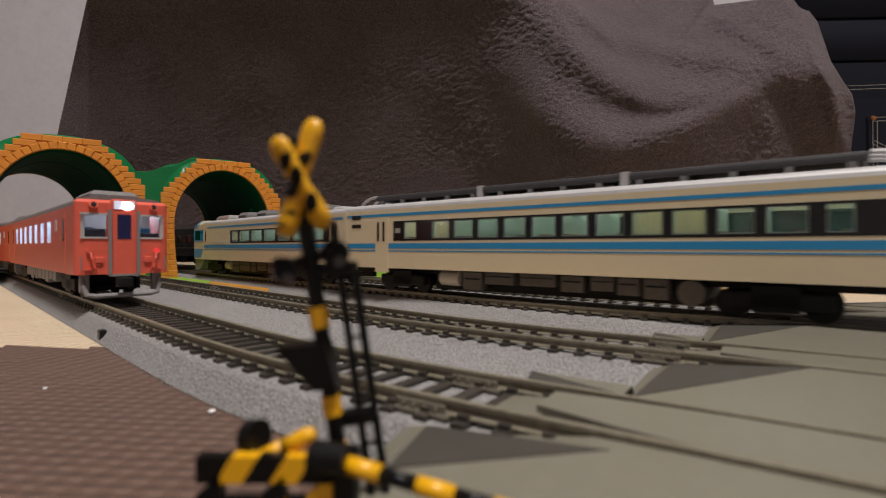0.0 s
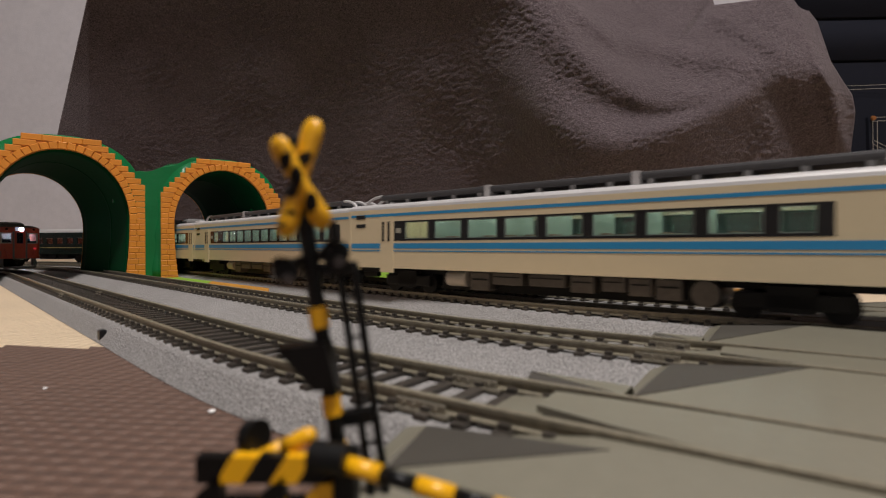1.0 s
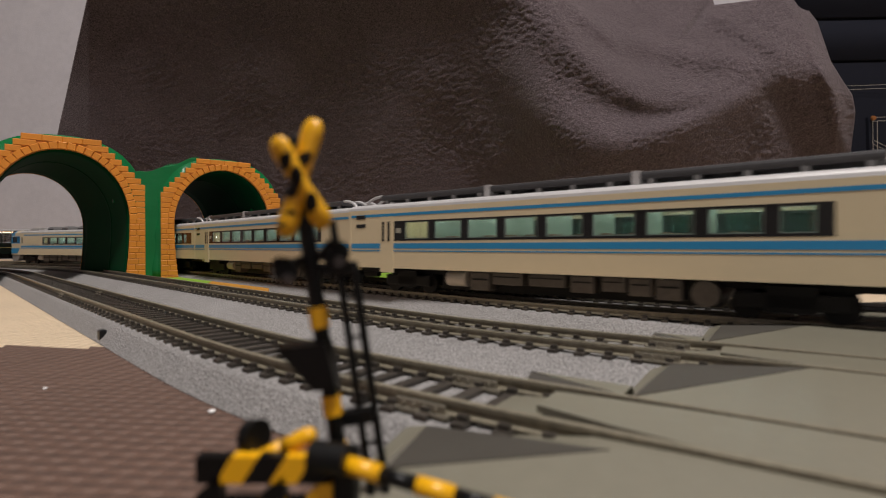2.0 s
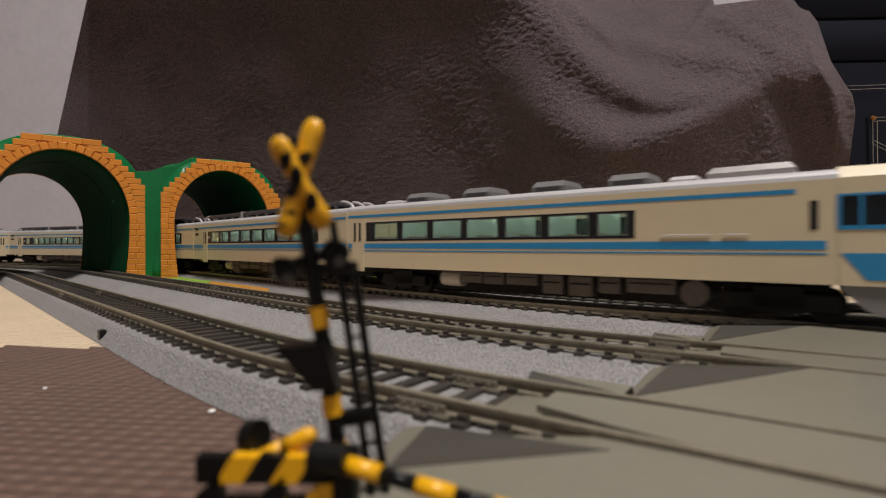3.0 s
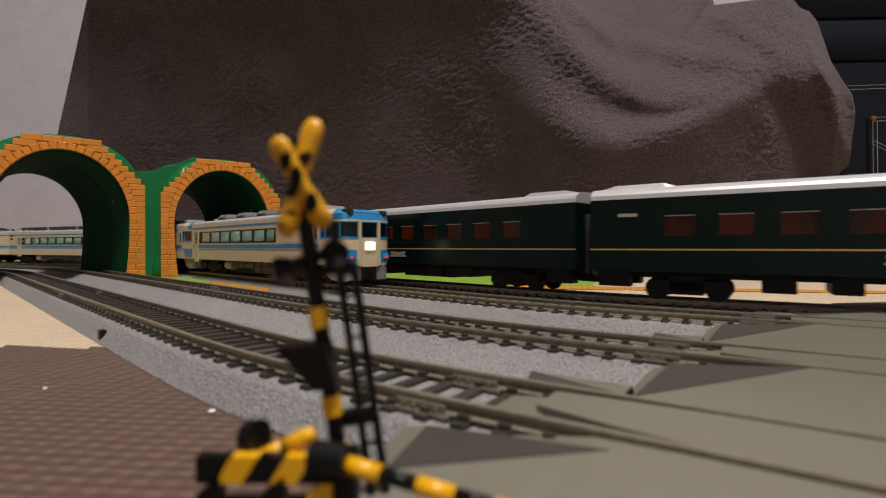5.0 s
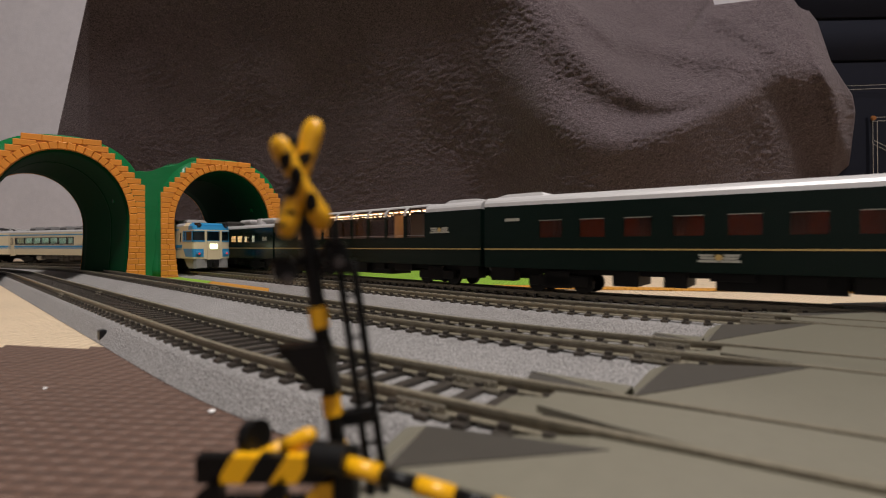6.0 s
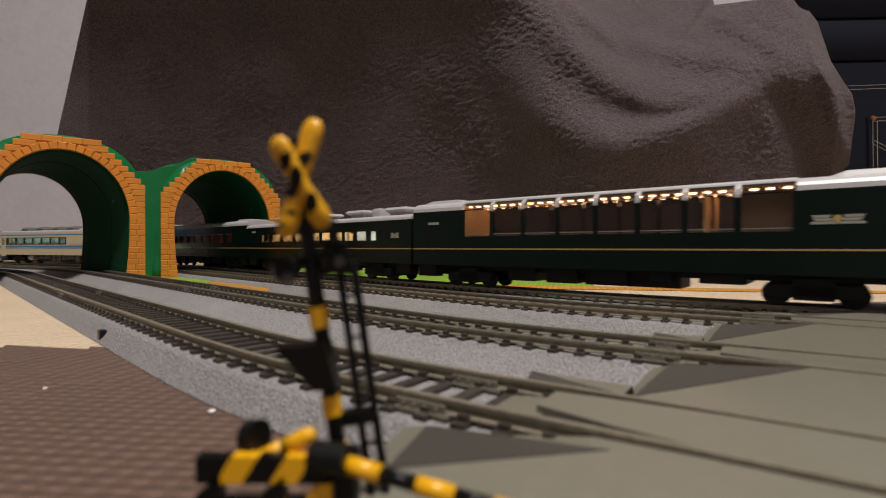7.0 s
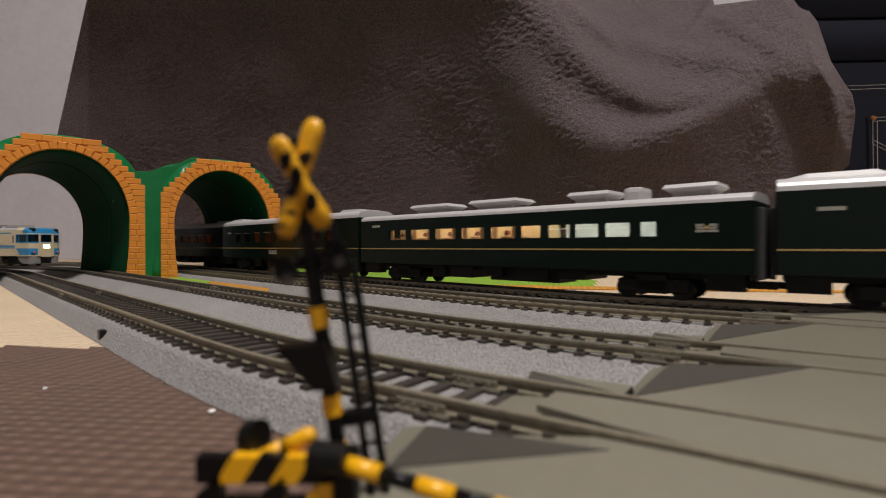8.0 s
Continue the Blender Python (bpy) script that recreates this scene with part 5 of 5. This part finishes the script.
    pile = lattice_noise(a * 150 + 60, b * 230 + 20, 2) + 0.6 * lattice_noise(a * 310 + 90, b * 420 + 70, 3)
    patch = np.clip(0.75 + 1.4 * lattice_noise(x * 14 + 30, z * 14 + 10, 4), 0.25, 1.5)
    y += 0.0030 * pile * patch
    top = 0.466 + 0.12 * (x - 0.482) + 6.0 * np.maximum(0, 0.482 - x)
    z = np.where(x > 0.44, np.minimum(z, top), z)
    # points are pushed out along the camera's sight lines, which keeps the outline
    k = y / D
    pts = np.stack([x * k, y, np.maximum(0.002, H + (z - H) * k)], axis=-1).reshape(-1, 3)
    i = (np.arange(nz)[:, None] * (nx + 1) + np.arange(nx)[None, :]).reshape(-1)
    quads = np.stack([i, i + 1, i + nx + 2, i + nx + 1], axis=-1)
    me = bpy.data.meshes.new("fleece_blanket")
    me.from_pydata(pts.tolist(), [], quads.tolist())
    me.polygons.foreach_set("use_smooth", [True] * len(quads))
    me.materials.append(M_FLEECE)
    ob = tagged(new("fleece_blanket", me), "dark grey-brown fleece blanket draped in soft folds", "blanket")
    md = ob.modifiers.new("thick", "SOLIDIFY")
    md.thickness, md.offset = 0.004, -1.0


blanket()


# ---- jeans ----
def jeans():
    t = thing("folded_jeans", "dark indigo jeans with pale double stitching, hung up", "jeans")
    y0 = 1.02

    def sheet(name, z0, z1, bulge, yy, x0=0.58, x1=1.30):
        bm = bmesh.new()
        secs = []
        for i in range(25):
            z = z0 + (z1 - z0) * i / 24
            b = bulge * math.sin(math.pi * i / 24)
            secs.append([(x0, yy - b, z), (x1, yy - b + 0.02, z + 0.02), (x1, yy + 0.03, z + 0.02), (x0, yy + 0.03, z)])
        return part(name, loft(bm, secs), M_DENIM, t, smooth=False)
    leg = sheet("lower_leg", 0.0, 0.415, 0.010, y0, 0.80)
    sheet("waistband", 0.417, 0.500, 0.014, y0 - 0.006, 0.74)
    sheet("folded_edge", 0.502, 0.62, 0.022, y0 - 0.012, 0.72)
    pocket = sheet("back_pocket", 0.10, 0.300, 0.004, y0 - 0.012, 0.868, 1.02)

    def stitch(owner, a, b, y):
        """a row of short thread stitches"""
        a, b = Vector((a[0], y, a[1])), Vector((b[0], y, b[1]))
        n = max(2, int((b - a).length / 0.0036))
        bm = bmesh.new()
        for i in range(n):
            tube(bm, [a.lerp(b, (i + 0.12) / n), a.lerp(b, (i + 0.82) / n)], 0.00050, 5)
        part("stitching", bm, M_STITCH, owner, "pale thread stitching")
    for dz in (0.0, -0.0075):
        stitch(leg, (0.825, 0.364 + dz), (1.00, 0.370 + dz), y0 - 0.0115)
        stitch(pocket, (0.872, 0.298 + dz), (1.00, 0.302 + dz), y0 - 0.0180)
    for dx in (0.0, 0.009):
        stitch(pocket, (0.872 + dx, 0.292), (0.874 + dx, 0.16), y0 - 0.0180)
        stitch(pocket, (0.874, 0.252 - dx * 0.9), (0.95, 0.214 - dx), y0 - 0.0180)
    part("rivet", cyl(bmesh.new(), (0.874, y0 - 0.016, 0.297), (0.874, y0 - 0.0195, 0.297), 0.0050, 0.0042, 16), M_COPPER, t, "small copper rivet")


jeans()


# ---- crossing signal ----
def striped_bar(owner, name, a, b, w, th, pattern, across):
    """a flat rounded bar from a to b in yellow and black bands; across: its width direction"""
    a, b = Vector(a), Vector(b)
    d = (b - a).normalized()
    w_dir = (Vector(across) - d * d.dot(Vector(across))).normalized()
    n_dir = d.cross(w_dir)
    tot = sum(q for q, _ in pattern)
    pos = 0.0
    for i, (q, m) in enumerate(pattern):
        p0, p1 = a.lerp(b, pos / tot), a.lerp(b, (pos + q) / tot)
        pos += q
        secs = []
        steps = [0.0, 0.2, 0.4, 0.7, 1.0]
        if i == 0:
            ends = [(0.0, 0.60), (0.08, 0.86), (0.2, 0.98), (0.5, 1.0), (1.0, 1.0)]
        elif i == len(pattern) - 1:
            ends = [(0.0, 1.0), (0.5, 1.0), (0.8, 0.98), (0.92, 0.86), (1.0, 0.60)]
        else:
            ends = [(x, 1.0) for x in steps]
        for x, k in ends:
            c = p0.lerp(p1, x)
            secs.append([c + w_dir * (k * w / 2 * math.cos(g)) + n_dir * (k * th / 2 * math.sin(g)) for g in np.linspace(0, 2 * math.pi, 14, endpoint=False)])
        part(name, loft(bmesh.new(), secs), m, owner, smooth=True)


def signal():
    t = thing("crossing_signal", "yellow and black model crossing signal with crossed boards", "crossing signal")
    t.matrix_basis = pose(-0.0089, 0.052, -0.0006, 0, -8.3, 0)
    mm = 0.001
    z = 0.0
    for q, m in ((9.0, M_SBLACK), (1.9, M_YELLOW), (2.9, M_SBLACK), (1.6, M_YELLOW), (3.0, M_SBLACK), (2.1, M_YELLOW), (7.2, M_SBLACK), (2.2, M_YELLOW), (17.0, M_SBLACK)):
        part("mast_band", cyl(bmesh.new(), (0, 0, z * mm), (0, 0, (z + q) * mm), 0.00085 * (1.18 if m is M_YELLOW else 1.0), None, 16), m, t)
        z += q
    part("finial", cyl(cyl(bmesh.new(), (0.0003, 0, z * mm), (0.0003, 0, (z + 0.9) * mm), 0.0011, 0.0009, 16), (0.0003, 0, (z + 0.9) * mm), (0.0003, 0, (z + 1.3) * mm), 0.0009, 0.0003, 16), M_SBLACK, t)
    Y, K = M_YELLOW, M_SBLACK
    def board(a, b, w, th, spots):
        """one rounded yellow board with slanting black bands round it"""
        a, b = Vector(a), Vector(b)
        d = (b - a).normalized()
        across = Vector((1, -0.6, 0))
        w_dir = (across - d * d.dot(across)).normalized()
        n_dir = d.cross(w_dir)
        ring = lambda c, k, slant=0.0: [c + w_dir * (k * w / 2 * math.cos(g)) + n_dir * (k * th / 2 * math.sin(g)) + d * (slant * math.cos(g)) for g in np.linspace(0, 2 * math.pi, 18, endpoint=False)]
        secs = [ring(a.lerp(b, x), k) for x, k in ((0.0, 0.45), (0.025, 0.78), (0.07, 1.0), (0.14, 1.08), (0.5, 0.76), (0.86, 1.08), (0.93, 1.0), (0.975, 0.78), (1.0, 0.45))]
        ob = part("board", loft(bmesh.new(), secs), Y, t, "yellow crossed warning board", smooth=True)
        front = math.atan2(-w_dir.x * w, n_dir.x * th)
        if w_dir.y * w * math.cos(front) + n_dir.y * th * math.sin(front) > 0:
            front += math.pi
        for x in spots:
            c = a.lerp(b, x)
            rows = []
            for u, half in ((-1.0, 0.25), (-0.8, 0.62), (-0.3, 0.85), (0.3, 0.85), (0.8, 0.62), (1.0, 0.25)):
                gs = np.linspace(front - half, front + half, 9)
                pt = lambda g, k: c + w_dir * (k * w / 2 * math.cos(g)) + n_dir * (k * th / 2 * math.sin(g)) + d * (u * 0.00085 + 0.0006 * math.sin(g - front))
                rows.append([pt(g, 1.03) for g in gs] + [pt(g, 0.80) for g in gs[::-1]])
            part("patch", loft(bmesh.new(), rows), K, ob, "black painted patch")
    board((0.0030, -0.0016, 0.0490), (-0.0019, -0.0016, 0.0376), 0.0025, 0.0017, (0.36, 0.60, 0.85))
    board((-0.0011, -0.0026, 0.0474), (0.0026, -0.0022, 0.0379), 0.0025, 0.0015, (0.24, 0.45, 0.74))
    # crossarm with two lamps
    part("lamp_arm", cyl(bmesh.new(), (-0.0024, 0.0002, 0.0347), (0.0034, 0.0, 0.0356), 0.0006, None, 10), M_SBLACK, t)
    for x, y, zz in ((-0.0022, -0.0008, 0.0342), (0.0031, -0.0006, 0.0352)):
        lamp = part("warning_lamp", cyl(bmesh.new(), (x - 0.0012, y + 0.0012, zz), (x + 0.0002, y - 0.0014, zz), 0.0011, 0.0013, 20), M_SBLACK, t, "black hooded warning lamp")
        part("lamp_hood", loft(bmesh.new(), [[(x + 0.0002 + r * math.cos(a) * 0.9, y - 0.0014 - e * 1.6 * abs(math.sin(a)), zz + r * math.sin(a)) for a in np.linspace(0.0, math.pi, 12)] for r, e in ((0.0013, 0.0), (0.0014, 0.0012), (0.0012, 0.0012), (0.0011, 0.0))], cap=False, closed=True), M_SBLACK, lamp)
        part("lamp_rim", cyl(bmesh.new(), (x + 0.0002, y - 0.0014, zz - 0.0009), (x + 0.00035, y - 0.0017, zz - 0.0009), 0.0006, 0.0005, 16), M_CHROME, lamp)
    part("indicator_box", loft(bmesh.new(), [[(x, -0.0016, zz) for x, zz in ((-0.0046, 0.0264), (0.0006, 0.0262), (0.0010, 0.0215), (-0.0012, 0.0215))], [(x, 0.0016, zz) for x, zz in ((-0.0046, 0.0264), (0.0006, 0.0262), (0.0010, 0.0215), (-0.0012, 0.0215))]]), M_SBLACK, t, "black direction indicator box")
    part("clamp", B(-0.0008, 0.0040, 0.0002, 0.0018, 0.0168, 0.0184, 0.0002), M_SBLACK, t)
    part("clamp", B(-0.0008, 0.0044, 0.0002, 0.0018, 0.0330, 0.0342, 0.0002), M_SBLACK, t)
    # service ladder beside the mast
    ladder = part("ladder_rail", cyl(bmesh.new(), (0.0024, 0.0012, 0.0), (0.0026, 0.0012, 0.0388), 0.00042, None, 8), M_SBLACK, t)
    part("ladder_rail", cyl(bmesh.new(), (0.0041, 0.0012, 0.0), (0.0042, 0.0012, 0.0340), 0.00046, None, 8), M_SBLACK, t)
    for i in range(14):
        zz = 0.003 + i * 0.0023
        part("rung", cyl(bmesh.new(), (0.0024, 0.0012, zz), (0.0042, 0.0012, zz), 0.00022, None, 6), M_SBLACK, ladder)
    part("foot", cyl(bmesh.new(), (0.0012, 0.0006, 0.0), (0.0012, 0.0006, 0.0012), 0.0052, 0.0046, 20), M_SBLACK, t)


def barrier():
    t = thing("crossing_barrier", "model level crossing barrier with yellow and black arm", "barrier")
    Y, K = M_YELLOW, M_SBLACK
    part("machine_box", B(-0.0125, -0.0085, 0.0478, 0.0512, 0.0002, 0.0150, 0.0005), K, t)
    pivot = part("pivot", cyl(bmesh.new(), (-0.0128, 0.0480, 0.0150), (-0.0092, 0.0474, 0.0148), 0.0015, None, 14), K, t)
    a, b = Vector((-0.0094, 0.0478, 0.0142)), Vector((0.0220, 0.0390, 0.0095))
    n = 9
    for i in range(n):
        part("arm_band", cyl(bmesh.new(), a.lerp(b, i / n), a.lerp(b, (i + 1) / n), 0.00088 if i % 2 == 0 else 0.00075, None, 16), Y if i % 2 == 0 else K, t, smooth=True)
    part("counterweight", cyl(bmesh.new(), (-0.0198, 0.0505, 0.0158), (-0.0186, 0.0500, 0.0160), 0.0018, None, 18), K, t)
    striped_bar(t, "weight_arm", (-0.0190, 0.0500, 0.0135), (-0.0128, 0.0490, 0.0168), 0.0018, 0.0018, ((3, Y), (3, Y)), (0, 0, 1))


def guard_frame():
    t = thing("guard_frame", "small yellow and black striped guard frame", "guard frame")
    Y, K = M_YELLOW, M_SBLACK
    x0, x1, y, z1 = -0.0238, -0.0107, 0.0480, 0.0150

    def bar(name, ax, az, bx, bz, w, n, first):
        for i in range(n):
            p, q = i / n, (i + 1) / n
            slant = 0.0008 if az == bz else 0.0
            X0, X1 = ax + (bx - ax) * p, ax + (bx - ax) * q
            Z0, Z1 = az + (bz - az) * p, az + (bz - az) * q
            bm = bmesh.new()
            if az == bz:
                f = [(X0 - (slant if i else 0), Z0 - w / 2), (X1 - (slant if i < n - 1 else 0), Z0 - w / 2), (X1 + (slant if i < n - 1 else 0), Z0 + w / 2), (X0 + (slant if i else 0), Z0 + w / 2)]
            else:
                sl = 0.0010
                f = [(X0 - w / 2, Z0 - sl), (X0 + w / 2, Z0 + sl), (X0 + w / 2, Z1 + sl), (X0 - w / 2, Z1 - sl)]
            loft(bm, [[(a, y - 0.0007, b) for a, b in f], [(a, y + 0.0007, b) for a, b in f]])
            part(name, bm, Y if (i + first) % 2 else K, t)
    bar("top_bar", x0, z1 - 0.0012, x1, z1 - 0.0012, 0.0026, 5, 0)
    bar("middle_bar", x0 + 0.0026, z1 - 0.0052, x1 - 0.0026, z1 - 0.0052, 0.0022, 3, 0)
    bar("post", x0 + 0.0012, 0.0006, x0 + 0.0012, z1 - 0.0026, 0.0024, 4, 1)
    bar("post", x1 - 0.0012, 0.0006, x1 - 0.0012, z1 - 0.0026, 0.0024, 4, 0)
    bar("post", (x0 + x1) / 2 + 0.0008, 0.0006, (x0 + x1) / 2 + 0.0008, z1 - 0.0026, 0.0024, 4, 1)


signal()
barrier()
guard_frame()


# ---- crumbs on the mat and the track ----
def crumbs():
    for x, y, z, r in ((-0.0490, 0.1045, 0.0, 0.0008), (-0.0745, 0.1325, 0.0, 0.0006), (-0.0985, 0.1220, 0.0, 0.0005)):
        bm = bmesh.new()
        bmesh.ops.create_icosphere(bm, subdivisions=2, radius=r)
        for v in bm.verts:
            v.co *= 1 + 0.25 * noise.noise(v.co * 2500)
            v.co.z = v.co.z * 0.6 + r * 0.55
        ob = link("foam_crumb", bm, M_WHITE, smooth=True)
        ob.matrix_basis = pose(x, y, z)
        tagged(ob, "tiny white crumb on the brown mat", "crumb", "crumbs on the mat")


crumbs()


def track_beads():
    for s, lat in ((0.1605, 0.0098), (0.1575, -0.0098)):
        bm = bmesh.new()
        bmesh.ops.create_icosphere(bm, subdivisions=2, radius=0.00048)
        ob = link("plastic_bead", bm, M_WHITE, smooth=True)
        x, y, z = at(0, s, lat, 0.0081)
        ob.matrix_basis = pose(x, y, z)
        tagged(ob, "tiny pale bead lying beside the rail", "bead", "beads on the track")


track_beads()


# ---- movement ----
HALF_STEPS = [i * 0.5 for i in range(17)]
WHITE_S = [-0.3005, -0.4215, -0.5620, -0.6905, -0.8280, -0.9650, -1.0975, -1.2295, -1.3690, -1.5015, -1.6310, -1.7635, -1.8960, -2.0370, -2.1820, -2.3300, -2.4740]


def white_s(t):
    return float(np.interp(t, HALF_STEPS, WHITE_S))


def dark_s(t):
    return 0.0283 + 0.2045 * (t - 6.0) + float(np.interp(t, [0, 4.5, 6.0, 7.5, 8.0], [0.008, 0.007, 0.0038, 0.0018, 0.0024]))


def red_s(t):
    return float(np.interp(t, [0, 0.25, 0.5, 0.75, 1.0, 1.25, 1.5, 8.0], [-0.0404, -0.1668, -0.2927, -0.3963, -0.4685, -0.5226, -0.60, -2.1]))


def local_s(t):
    return -0.5992 + 0.2700 * (t - 8.0)


def motions():
    ts = [i * 0.5 for i in range(17)]
    tr = [0, 0.25, 0.5, 0.75, 1.0, 1.25, 1.5, 2.0, 3.0, 4.0, 6.0, 8.0]
    for j, car in enumerate(white_train):
        walk(car, [(t, car_pose(2, white_s(t) + (j + 0.5) * PITCH)) for t in ts])
    for j, car in enumerate(dark_train):
        walk(car, [(t, car_pose(3, dark_s(t) - (j - 4 + 0.5) * PITCH)) for t in ts])
    for j, car in enumerate(red_train):
        walk(car, [(t, car_pose(0, red_s(t) - 0.132 - j * PITCH)) for t in tr])
    for j, car in enumerate(local_train):
        walk(car, [(t, car_pose(1, local_s(t) - 0.134 - j * PITCH)) for t in ts])


motions()
